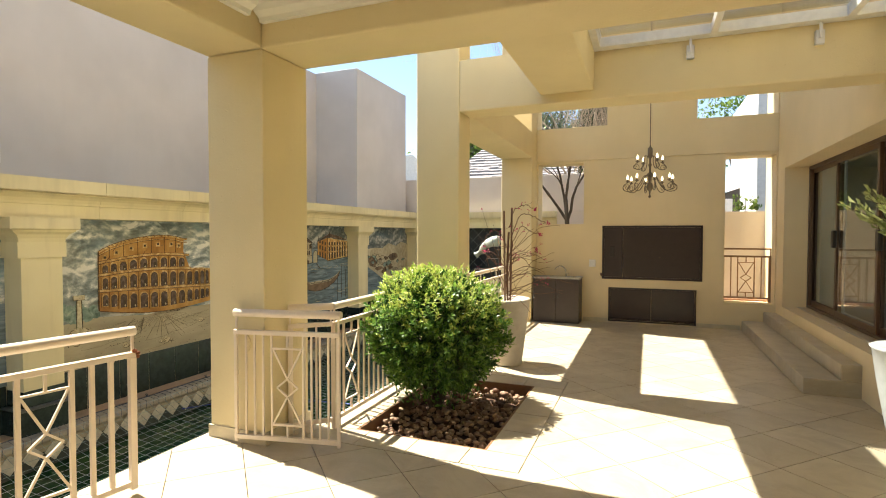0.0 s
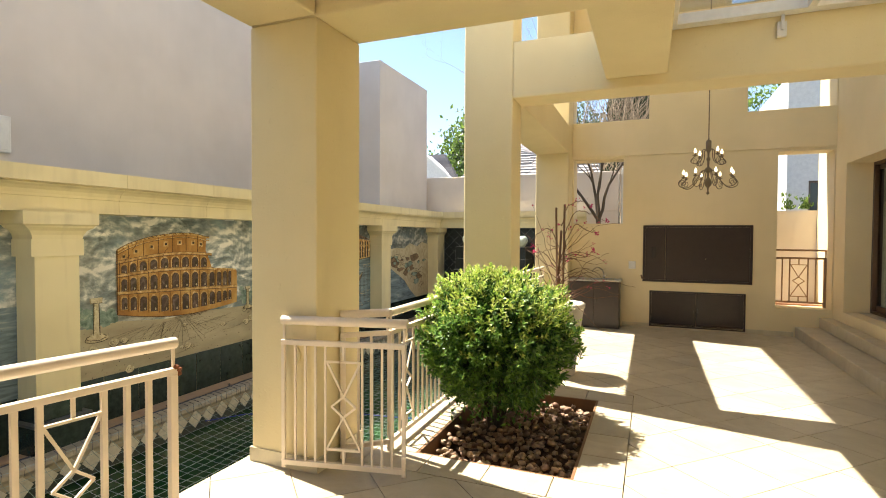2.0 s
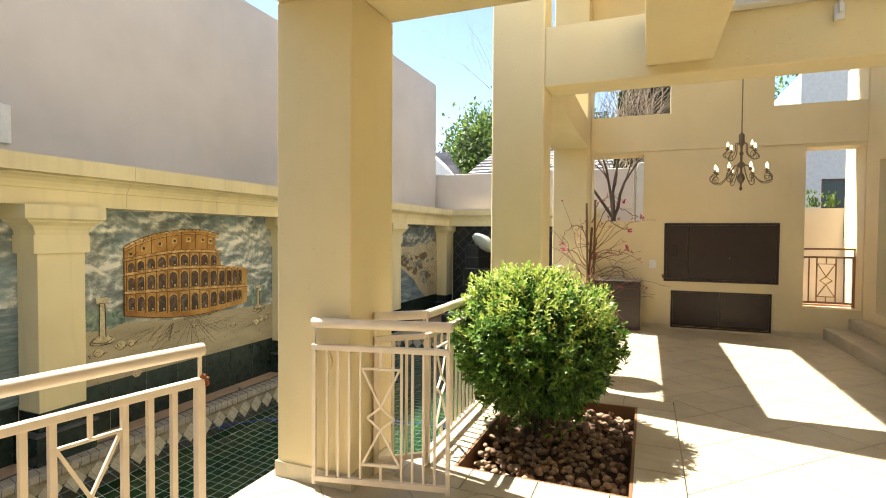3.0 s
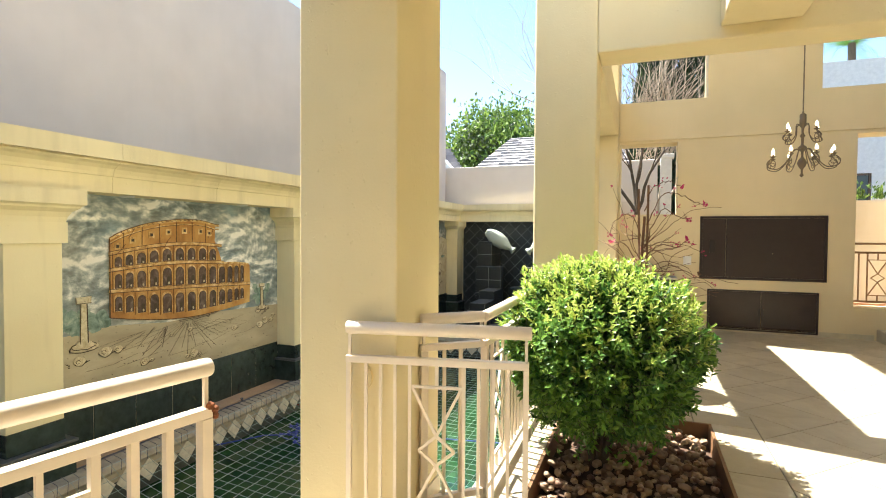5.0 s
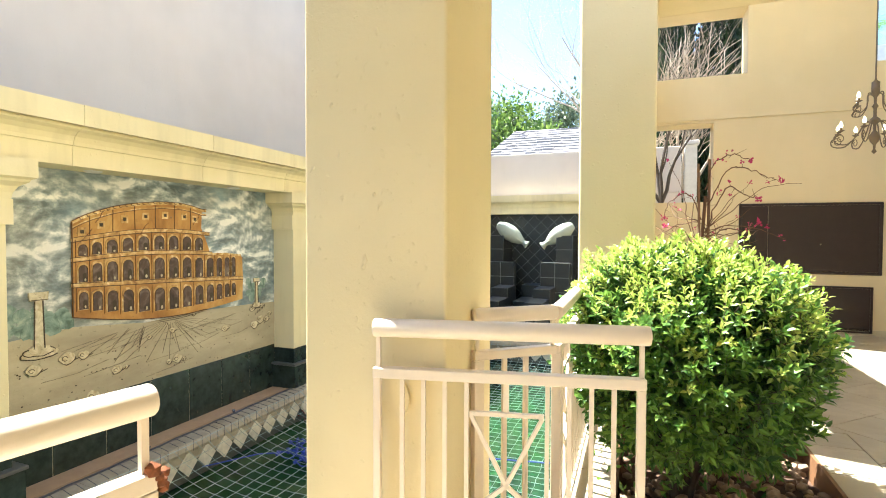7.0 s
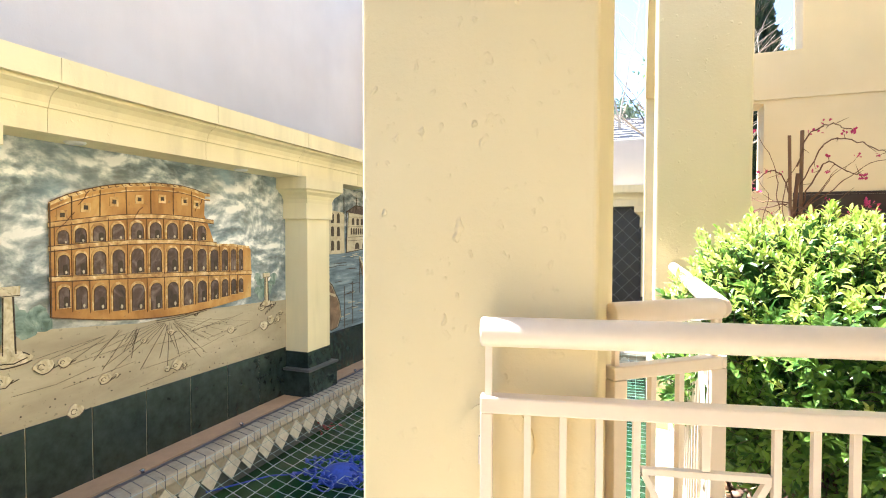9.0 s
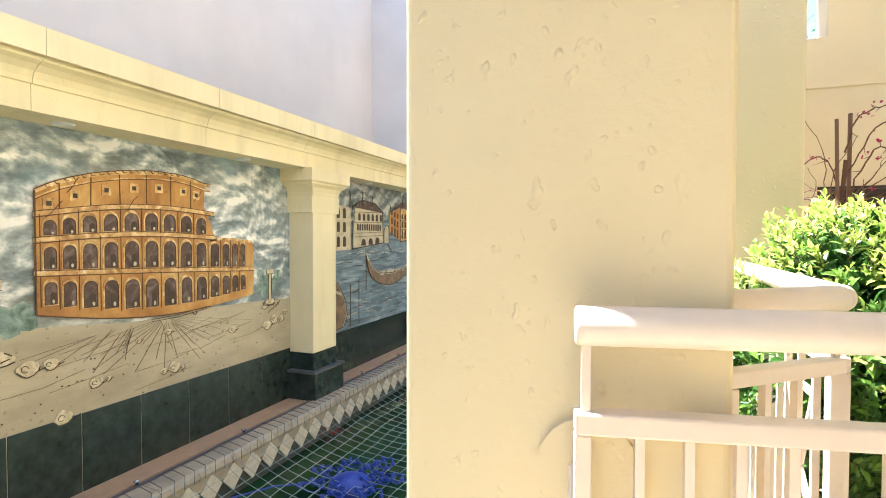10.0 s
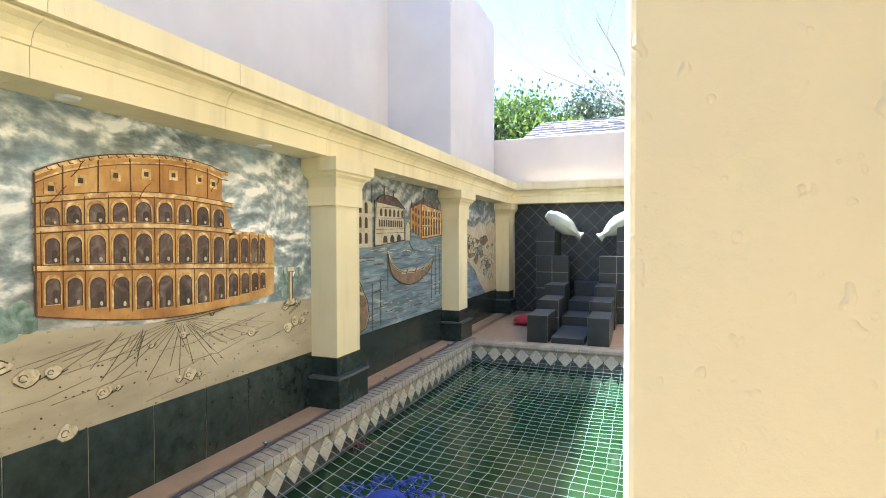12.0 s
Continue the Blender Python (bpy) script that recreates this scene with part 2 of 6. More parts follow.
SKYP = painted_sky("painted_storm_sky")
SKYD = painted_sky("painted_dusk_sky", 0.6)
SANDP = painting("painted_sandy_ground", [(0.3, (0.33, 0.28, 0.19)), (0.5, (0.43, 0.37, 0.25)), (0.7, (0.53, 0.47, 0.33))], 2.2, (1, 0.6, 1.8), flow=0.2)
SEAP = painting("painted_canal_water", [(0.3, (0.05, 0.08, 0.09)), (0.45, (0.12, 0.17, 0.20)), (0.60, (0.20, 0.27, 0.31)), (0.76, (0.42, 0.46, 0.46))], 3.0, (1, 0.5, 3.5))
BRICKP = painting("painted_orange_stone", [(0.30, (0.22, 0.09, 0.02)), (0.44, (0.38, 0.18, 0.04)), (0.56, (0.50, 0.27, 0.07)), (0.72, (0.66, 0.45, 0.17))], 3.2, (1, 1, 0.6), flow=0.3)
BRICKL = painting("painted_gold_edge", [(0.3, (0.26, 0.12, 0.035)), (0.5, (0.56, 0.35, 0.12)), (0.68, (0.84, 0.68, 0.38))], 9, (1, 1, 1))
ARCHP = painting("painted_arch_shadow", [(0.3, (0.035, 0.02, 0.015)), (0.5, (0.09, 0.055, 0.04)), (0.68, (0.20, 0.15, 0.125))], 7, (1, 1, 1))
PALEP = painting("painted_pale_stone", [(0.3, (0.36, 0.30, 0.19)), (0.7, (0.60, 0.54, 0.38))], 5, (1, 1, 1))
UMBER = plain("painted_umber_line", (0.13, 0.06, 0.025), 0.7, vary=0.5, scale=40)
LINEP = plain("painted_dark_line", (0.06, 0.04, 0.025), 0.7)
BUSHP = painting("painted_bushes", [(0.3, (0.08, 0.13, 0.10)), (0.5, (0.20, 0.29, 0.25)), (0.7, (0.40, 0.46, 0.38))], 9, (1, 1, 1))
BOATP = painting("painted_brown_boat", [(0.3, (0.09, 0.055, 0.03)), (0.7, (0.30, 0.20, 0.12))], 5, (1, 1, 1))

# ---- helpers ----


def mesh_of(bm, name, mat):
    me = bpy.data.meshes.new(name)
    bmesh.ops.recalc_face_normals(bm, faces=bm.faces)
    bm.to_mesh(me)
    bm.free()
    if mat:
        me.materials.append(mat)
    return me


def part(name, bm, mat, parent=None, label="", kind=""):
    ob = new(name, mesh_of(bm, name, mat))
    if parent:
        ob.parent = parent
    return tagged(ob, label=label, kind=kind)


def group_of(name, at=(0, 0, 0), **tags):
    ob = new(name)
    ob.location = at
    ob.empty_display_size = 0.1
    return tagged(ob, **tags)


def add_box(bm, x0, x1, y0, y1, z0, z1, m=None):
    v = [bm.verts.new(m @ Vector(c) if m else c) for c in itertools.product((x0, x1), (y0, y1), (z0, z1))]
    for f in ((0, 1, 3, 2), (4, 6, 7, 5), (0, 4, 5, 1), (2, 3, 7, 6), (0, 2, 6, 4), (1, 5, 7, 3)):
        bm.faces.new([v[i] for i in f])
    return v


def bevelled(bm, width, segments=2, angle=30):
    bmesh.ops.recalc_face_normals(bm, faces=bm.faces)
    bm.normal_update()
    es = [e for e in bm.edges if len(e.link_faces) == 2 and e.calc_face_angle(0) > radians(angle)]
    if es:
        bmesh.ops.bevel(bm, geom=es, offset=width, segments=segments, affect="EDGES", profile=0.5)
    return bm


def box(x0, x1, y0, y1, z0, z1, bevel=0.0, segments=2):
    bm = bmesh.new()
    add_box(bm, x0, x1, y0, y1, z0, z1)
    return bevelled(bm, bevel, segments) if bevel else bm


def solid(bounds, holes=(), bevel=0.0):
    """A block with box-shaped holes, without inner faces."""
    ax = []
    for k in range(3):
        s = {bounds[2 * k], bounds[2 * k + 1]}
        for h in holes:
            s |= {v for v in (h[2 * k], h[2 * k + 1]) if bounds[2 * k] < v < bounds[2 * k + 1]}
        ax.append(sorted(s))

    def filled(i, j, k):
        if not (0 <= i < len(ax[0]) - 1 and 0 <= j < len(ax[1]) - 1 and 0 <= k < len(ax[2]) - 1):
            return False
        c = [(a[n] + a[n + 1]) / 2 for a, n in zip(ax, (i, j, k))]
        return not any(h[0] < c[0] < h[1] and h[2] < c[1] < h[3] and h[4] < c[2] < h[5] for h in holes)

    bm = bmesh.new()
    vs = {}

    def v(i, j, k):
        if (i, j, k) not in vs:
            vs[i, j, k] = bm.verts.new((ax[0][i], ax[1][j], ax[2][k]))
        return vs[i, j, k]

    for i, j, k in itertools.product(*(range(len(a) - 1) for a in ax)):
        if not filled(i, j, k):
            continue
        for d, q in (((-1, 0, 0), ((0, 0, 0), (0, 0, 1), (0, 1, 1), (0, 1, 0))), ((1, 0, 0), ((1, 0, 0), (1, 1, 0), (1, 1, 1), (1, 0, 1))),
                     ((0, -1, 0), ((0, 0, 0), (1, 0, 0), (1, 0, 1), (0, 0, 1))), ((0, 1, 0), ((0, 1, 0), (0, 1, 1), (1, 1, 1), (1, 1, 0))),
                     ((0, 0, -1), ((0, 0, 0), (0, 1, 0), (1, 1, 0), (1, 0, 0))), ((0, 0, 1), ((0, 0, 1), (1, 0, 1), (1, 1, 1), (0, 1, 1)))):
            if not filled(i + d[0], j + d[1], k + d[2]):
                bm.faces.new([v(i + a, j + b, k + c) for a, b, c in q])
    if bevel:
        bmesh.ops.dissolve_limit(bm, angle_limit=0.01, verts=bm.verts, edges=bm.edges)
        bevelled(bm, bevel, 2)
    return bm


def profile_along(points, axis, a, b):
    """A closed outline pushed from a to b along an axis; points are (u, z)."""
    bm = bmesh.new()
    rings = []
    for w in (a, b):
        rings.append([bm.verts.new((u, w, z) if axis == "y" else (w, u, z)) for u, z in points])
    n = len(points)
    for i in range(n):
        bm.faces.new((rings[0][i], rings[0][(i + 1) % n], rings[1][(i + 1) % n], rings[1][i]))
    bm.faces.new(rings[0])
    bm.faces.new(rings[1][::-1])
    return bm


def lathe(bm, prof, centre=(0, 0, 0), n=24, closed=False):
    rings = []
    for r, z in prof:
        rings.append([bm.verts.new((centre[0] + r * math.cos(math.tau * i / n), centre[1] + r * math.sin(math.tau * i / n), centre[2] + z)) for i in range(n)])
    for a, b in zip(rings, rings[1:]):
        for i in range(n):
            bm.faces.new((a[i], a[(i + 1) % n], b[(i + 1) % n], b[i]))
    bm.faces.new(rings[0][::-1])
    bm.faces.new(rings[-1])
    return bm


def tube(bm, pts, r, n=8):
    """A round bar along points; r may be a list."""
    pts = [Vector(p) for p in pts]
    rs = r if isinstance(r, (list, tuple)) else [r] * len(pts)
    rings = []
    up = Vector((0.13, 0.21, 0.97))
    for i, p in enumerate(pts):
        d = (pts[min(i + 1, len(pts) - 1)] - pts[max(i - 1, 0)]).normalized()
        s = d.cross(up)
        if s.length < 0.05:
            s = d.cross(Vector((1, 0, 0)))
        s.normalize()
        w = s.cross(d).normalized()
        rings.append([bm.verts.new(p + rs[i] * (math.cos(math.tau * k / n) * s + math.sin(math.tau * k / n) * w)) for k in range(n)])
    for a, b in zip(rings, rings[1:]):
        for k in range(n):
            bm.faces.new((a[k], a[(k + 1) % n], b[(k + 1) % n], b[k]))
    bm.faces.new(rings[0][::-1])
    bm.faces.new(rings[-1])
    return bm


def smooth(ob):
    for p in ob.data.polygons:
        p.use_smooth = True
    return ob


# ---- measures of the place ----
AX0, AX1, AY0, AY1 = -2.92, -2.36, 3.35, 3.91
BX0, BX1, BY0, BY1 = -2.20, -1.65, 5.86, 6.26
SOF = 3.10
YW = 10.42
XR = 2.46
XM = -5.74
YP = 13.44
TOP = 6.26
LOW = -0.40
WATER = -0.72

# ---- structure ----
S = "structure"


def struct(name, bm, mat, label=""):
    return part(name, bm, mat, kind=S, label=label)


PX0, PX1, PY0, PY1 = -1.88, -0.72, 3.92, 5.74
struct("terrace_slab", solid((-3.0, 8.0, -5.0, 10.4, -1.9, -0.03),
       [(PX0, PX1, PY0, PY1, -0.30, 1), (-3.1, -2.2, 3.95, 11, -2, 1)]), GROUT)
struct("pillar_front", box(AX0, AX1, AY0, AY1, -0.02, SOF, 0.012, 3), CREAM)
struct("pillar_middle", box(BX0, BX1, BY0, BY1, -0.02, TOP, 0.02, 3), CREAM)
struct("pillar_back", box(-2.25, -1.65, 9.95, 10.5, -0.02, TOP, 0.02, 3), CREAM)
struct("beam_front", box(AX0, 5.0, AY0, AY1, SOF + 0.001, 3.62, 0.015), CREAM)
struct("beam_front_side", box(AX0, AX1, -4.0, AY0 - 0.002, SOF + 0.004, 3.62, 0.015), CREAM)
struct("ceiling", box(AX1 - 0.1, 8.0, -4.0, AY0 + 0.1, 3.42, 3.60), CEILM)
cornice = [(0, 0), (0.16, 0), (0.16, -0.03), (0.12, -0.04), (0.10, -0.08), (0.05, -0.11), (0.04, -0.14), (0, -0.14)]
struct("ceiling_cornice", profile_along([(AY0 - 0.001 - u, 3.42 + z) for u, z in cornice], "x", AX1 + 0.01, 5.0), CEILM)
struct("ceiling_cornice_side", profile_along([(AX1 + 0.001 + u, 3.42 + z) for u, z in cornice], "y", -4, AY0 - 0.17), CEILM)
struct("beam_stub", box(-0.70, -0.13, AY1 + 0.001, BY0 - 0.001, 3.20, 3.62, 0.015), CREAM)
struct("beam_middle", box(BX1, XR, BY0, BY1, SOF + 0.002, 3.70, 0.015), CREAM)
struct("beam_side", box(-2.25, -1.65, BY1 + 0.001, 9.949, SOF + 0.03, 3.62, 0.015), CREAM)
struct("roof_slab", box(-2.25, 3.0, BY0, 10.6, TOP + 0.001, TOP + 0.25), CREAM)
HIGH = (0.95, 2.10, 10, 11, 5.55, 6.15)
struct("wall_north", solid((-1.65, 2.9, YW, 10.85, -0.02, TOP),
       [(-1.62, -0.74, 10, 11, 1.87, 3.05), (1.67, 2.44, 10, 11, 0.47, 3.04), (-1.64, -0.32, 10, 11, 3.73, 4.70), (1.21, 2.44, 10, 11, 3.73, 4.70), HIGH]), WALLC)
struct("wall_north_upper", solid((-1.649, XR - 0.001, YW - 0.035, YW - 0.001, 3.09, TOP),
       [(-1.64, -0.32, 10, 11, 3.73, 4.70), (1.21, 2.44, 10, 11, 3.73, 4.70), HIGH], 0.008), WALLC)
struct("wall_east", solid((XR, 2.97, -4, YW, -0.02, TOP), [(2.0, 3.5, 5.0, 9.94, 0.50, 2.75)]), WALLC)
struct("wall_east_far", box(2.445, 2.9, 10.851, 11.30, -0.5, 4.4), CREAM)
struct("wall_south", box(-3.0, XR, -4.3, -4.001, -1, 3.6), WALLC)
struct("wall_house_behind", box(2.98, 8.0, -4.2, -4.0, -1, 3.4), WALLC)
struct("wall_west", box(-7.2, -6.84, -5.0, 13.6, 2.0, 5.40), LILAC)
struct("tower", box(-7.3, XM, 10.38, 12.92, 2.2, 5.42, 0.01), LILAC)
struct("wall_pool", box(-6.84, XM, -5.0, 13.6, -1.9, 2.1), ENTAB)
struct("wall_pool_end", box(XM, -1.7, YP, YP + 0.3, -1.9, 2.2), ENTAB)
struct("wall_garden_end", box(-1.699, -0.98, 13.23, 13.51, -1.9, 2.242), PINK)
struct("parapet", box(-6.9, -0.98, 13.22, 13.52, 2.243, 3.17, 0.012), PINK)
struct("pool_floor", box(XM, -2.2, -5, YP, -2.2, -2.0), POOLW)
struct("pool_wall_side", box(XM, -5.30, -5, 13.4, -2.0, -0.47), POOLW)
struct("pool_wall_far", box(-5.30, -2.2, 10.08, YP, -2.0, -0.47), POOLW)
struct("pool_water", box(-5.30, -2.2, -5, 10.08, -1.0, WATER), WATERM)

# entablature and its end return
prof = [(-6.84, 1.835), (0.0, 1.835), (0.0, 1.972), (0.012, 1.976), (0.016, 2.00), (0.032, 2.035), (0.062, 2.062), (0.098, 2.078), (0.104, 2.088), (0.085, 2.092), (0.085, 2.102), (0.128, 2.102), (0.128, 2.242), (-6.84, 2.242)]
joints = [-5 + 1.15 * k for k in range(17)] + [YP]
for a, b in zip(joints, joints[1:]):
    if b - a > 0.1:
        struct("entablature", profile_along([(u if u < -6 else -5.44 + u, z) for u, z in prof], "y", a + 0.0015, b - 0.0015), ENTAB)
struct("entablature_end", profile_along([(YP + 0.2 if u < -6 else YP - 0.30 - u, z - 0.0005) for u, z in prof], "x", -5.445, -1.7), ENTAB)


def pilaster(x, y, w=0.40):
    g = group_of("pilaster", (x, y, LOW), label="cream pilaster with a moulded capital on a black tiled plinth", category="pilaster", group="pilasters round the pool")
    part("shaft", box(-0.28, 0, 0, w, 0.45, 1.82, 0.004), ENTAB, g)
    bm = bmesh.new()
    for z0, z1, d in ((1.82, 1.98, 0.015),):
        add_box(bm, -0.28, d, -d - 0.02, w + d + 0.02, z0, z1)
    lv = [(0.0, 1.98), (0.005, 2.02), (0.02, 2.06), (0.05, 2.09), (0.055, 2.105), (0.075, 2.12), (0.075, 2.234)]
    rings = [[bm.verts.new(c) for c in ((-0.28, -d * 1.55, z), (d, -d * 1.55, z), (d, w + d * 1.55, z), (-0.28, w + d * 1.55, z))] for d, z in [(e + 0.015, z) for e, z in lv]]
    for p, q in zip(rings, rings[1:]):
        for k in range(4):
            bm.faces.new((p[k], p[(k + 1) % 4], q[(k + 1) % 4], q[k]))
    bm.faces.new(rings[-1])
    part("capital", bm, ENTAB, g)
    part("plinth", box(-0.28, 0.055, -0.055, w + 0.055, 0, 0.26, 0.003), DARKTILE, g)
    part("plinth_ledge", box(-0.28, 0.068, -0.068, w + 0.068, 0.26, 0.285, 0.006), SLATETOP, g)
    part("plinth_top", box(-0.28, 0.005, -0.005, w + 0.005, 0.285, 0.449), DARKTILE, g)
    return g


for y in (0.12, 3.40, 6.68, 9.96, 13.0):
    pilaster(-5.46, y)
g = pilaster(0, 0)
g.matrix_world = pose(-2.28, YP - 0.28, LOW, 0, 0, -90)

# dado tiles under the murals
dado = struct("dado", box(XM, XM + 0.011, -5, 13.2, LOW, 0.088), SKIRT)
me = mesh_of(box(0, 0.008, 0, 0.424, 0, 0.50, 0.002, 1), "dado_tile", DARKTILE)
for y0 in (0.52, 3.80, 7.08, 10.36):
    for k in range(7):
        w = 0.428
        t = new("dado_tile", me)
        t.location = (XM + 0.0105, y0 + 0.012 + k * w * 0.955, LOW - 0.01)
        t.scale = (1, 0.95, 1)
        t.parent = dado
struct("pool_ledge", box(XM, -5.52, -5, 13.3, LOW - 0.08, LOW), STRIP)
struct("pool_ledge_step", box(-5.519, -5.43, -5, 10.2, LOW - 0.08, LOW - 0.012), PURPLE)
struct("court_floor", box(-5.43, -2.2, 10.25, 13.4, LOW - 0.07, LOW - 0.004), STRIP)

# coping stones
cop = tagged(group_of("pool_coping", (0, 0, 0)), kind=S)
me = mesh_of(profile_along([(0, -0.10), (0.13, -0.10), (0.155, -0.085), (0.165, -0.06), (0.155, -0.03), (0.13, -0.012), (0, 0.0)], "y", 0.002, 0.298), "coping_stone", COPE)
for k in range(36):
    o = new("coping_stone", me)
    o.location = (-5.428, -0.6 + 0.30 * k, LOW + 0.012)
    o.parent = cop
for k in range(11):
    o = new("coping_stone", me)
    o.matrix_world = pose(-2.25 - 0.30 * k, 10.205, LOW + 0.012, 0, 0, -90)
    o.parent = cop
# half-diamond mosaic under the coping
mos = tagged(group_of("pool_mosaic", (0, 0, 0)), kind=S)
struct("mosaic_bed", box(-5.30, -5.292, -5, 10.08, -0.56, -0.468), COPE)
struct("mosaic_bed_low", box(-5.30, -5.292, -5, 10.08, -0.75, -0.561), MOSDARK)
struct("mosaic_bed_end", box(-5.291, -2.2, 10.072, 10.08, -0.56, -0.468), COPE)
struct("mosaic_bed_end_low", box(-5.291, -2.2, 10.072, 10.08, -0.75, -0.561), MOSDARK)
bm = bmesh.new()
q = 0.105
vs = [bm.verts.new((0.008 * s, a, b)) for s in (0, 1) for a, b in ((0, 0), (q * 0.93, -q), (0, -2 * q), (-q * 0.93, -q))]
for f in ((0, 1, 2, 3), (4, 5, 6, 7), (0, 1, 5, 4), (1, 2, 6, 5), (2, 3, 7, 6), (3, 0, 4, 7)):
    bm.faces.new([vs[i] for i in f])
me = mesh_of(bm, "mosaic_tile", MOSAIC)
for k in range(48):
    o = new("mosaic_tile", me)
    o.location = (-5.291, 0.3 + 0.205 * k, -0.47)
    o.parent = mos
for k in range(14):
    o = new("mosaic_tile", me)
    o.matrix_world = pose(-5.15 + 0.205 * k, 10.071, -0.47, 0, 0, -90)
    o.parent = mos

# planter edging and filling
struct("planter_edging", solid((PX0, PX1, PY0, PY1, -0.25, -0.002), [(PX0 + 0.02, PX1 - 0.02, PY0 + 0.02, PY1 - 0.02, -1, 1)]), EDGEB)
struct("planter_soil", box(PX0 + 0.02, PX1 - 0.02, PY0 + 0.02, PY1 - 0.02, -0.29, -0.17), SOIL)

# steps to the sliding doors
stair = tagged(group_of("stairs", (0, 0, 0)), kind=S)
for k, (x, z0, z1, y) in enumerate(((1.955, -0.02, 0.17, 6.53), (2.28, 0.171, 0.34, 6.53), (2.66, 0.341, 0.51, 6.53))):
    part("step", box(x, 2.969, y, YW - 0.001 if k < 2 else 9.938, z0, z1, 0.012), FLOORT, stair)
struct("doorway_sill", box(2.971, 3.2, 4.9, 10.0, 0.3, 0.50), FLOORT)
struct("skirting_pillar", solid((AX0 - 0.012, AX1 + 0.012, AY0 - 0.012, AY1 + 0.012, 0, 0.10), [(AX0, AX1, AY0, AY1, -1, 1)]), SKIRT)
struct("skirting_north", box(-0.73, 1.93, YW - 0.012, YW - 0.001, 0, 0.08), SKIRT)

# room behind the sliding doors
struct("room_floor", box(3.2, 7.4, 4.0, 11.2, 0.3, 0.49), CARPET)
# far window and roof opening are unseen, added to let light into the room
struct("room_wall", solid((2.98, 7.6, 3.9, 11.4, 0.3, 3.0), [(2.9, 7.4, 4.1, 11.2, 0.4, 2.85), (2.0, 3.3, 5.0, 9.94, 0.51, 2.75), (7, 8, 5.0, 10.5, 0.6, 2.7), (3.7, 5.2, 8.2, 10.2, 2.8, 3.1)]), ROOMW)
struct("room_skirting", box(7.34, 7.399, 4.1, 11.2, 0.49, 0.62), FRAMEB)

# court beyond the right-hand opening
struct("terrace_wall_far", box(1.2, 2.444, 11.32, 11.5, -1, 2.11), PINK)
struct("ledge_far", box(1.5, 2.44, 10.86, 10.96, 0.2, 0.50), TERRA)
struct("court_far", box(1.2, 2.44, 10.961, 11.31, 0.2, 0.46), FLOORT)

# ---- sliding doors ----
g = group_of("sliding_door", (2.80, 0, 0.512), label="bronze framed glass sliding doors with black handles, closed", category="door")
for y0, y1, dx, nm in ((8.63, 9.94, 0.04, "door_leaf"), (7.25, 8.69, 0.0, "door_leaf"), (6.0, 7.31, 0.04, "door_leaf"), (5.0, 6.05, 0.0, "door_leaf")):
    leaf = part(nm, solid((dx, dx + 0.035, y0, y1, 0.04, 2.20), [(-1, 1, y0 + 0.06, y1 - 0.06, 0.12, 2.13)], 0.004), FRAMEB, g)
    part("pane", box(dx + 0.014, dx + 0.020, y0 + 0.06, y1 - 0.06, 0.12, 2.13), GLASS, leaf)
    if y0 < 8:
        part("handle", box(dx - 0.05, dx, y1 - 0.09, y1 + 0.0, 0.98, 1.22, 0.012), BLACKP, leaf)
part("door_handle", box(-0.02, 0.03, 8.67, 8.73, 0.98, 1.22, 0.012), BLACKP, g)
part("frame", solid((-0.012, 0.10, 4.95, 9.939, 0.001, 2.239), [(-1, 1, 5.0, 9.88, 0.04, 2.19)], 0.004), FRAMEB, g)
bm = bmesh.new()
n = 60
a = [(2.93 + 0.02 * math.sin(k * 1.3), 8.75 + 1.05 * k / n) for k in range(n + 1)]
vs = [[bm.verts.new((x, y, z)) for z in (0.52, 2.70)] for x, y in a]
for p, q in zip(vs, vs[1:]):
    bm.faces.new((p[0], q[0], q[1], p[1]))
bmesh.ops.solidify(bm, geom=bm.faces[:], thickness=0.004)
g = group_of("curtain", (0, 0, 0), label="sheer white curtain hanging behind the glass door", category="curtain")
smooth(part("cloth", bm, CURTAIN, g))
part("curtain_rail", tube(bmesh.new(), [(2.93, 8.7, 2.71), (2.93, 9.9, 2.71)], 0.012), FRAMEB, g)

# ---- skylight ----
g = group_of("skylight", (0, 0, 0), label="white framed glass skylight between the beams", category="skylight")
part("frame", solid((-0.18, XR - 0.01, AY1 + 0.01, BY0 - 0.005, 3.60, 3.70), [(-0.06 + k * 1.08, 0.96 + k * 1.08 if k < 2 else XR - 0.08, AY1 + 0.09, BY0 - 0.13, 3, 4) for k in range(3)], 0.006), WHITE, g)
for k in range(3):
    part("glazing_bar", box(-0.10 + k * 1.08, -0.055 + k * 1.08, AY1 + 0.02, BY0 - 0.02, 3.701, 3.74, 0.004), WHITE, g)
part("pane", box(-0.14, XR - 0.05, AY1 + 0.05, BY0 - 0.05, 3.742, 3.75), TINTED, g)
for x in (0.79, 1.86):
    c = group_of("bracket", (x, BY0 - 0.002, 3.41), label="white painted skylight bracket on the beam", category="bracket", group="skylight brackets")
    part("plate", box(-0.035, 0.035, -0.05, 0, 0, 0.13, 0.004), WHITE, c)
    part("arm", box(-0.012, 0.012, -0.075, -0.05, 0.05, 0.185, 0.003), WHITE, c)

# ---- railings ----
R_TOP, R_BAR = 1.053, 0.92


def bar(bm, x0, x1, z0, z1, d=0.008):
    add_box(bm, x0, x1, -d, d, z0, z1)


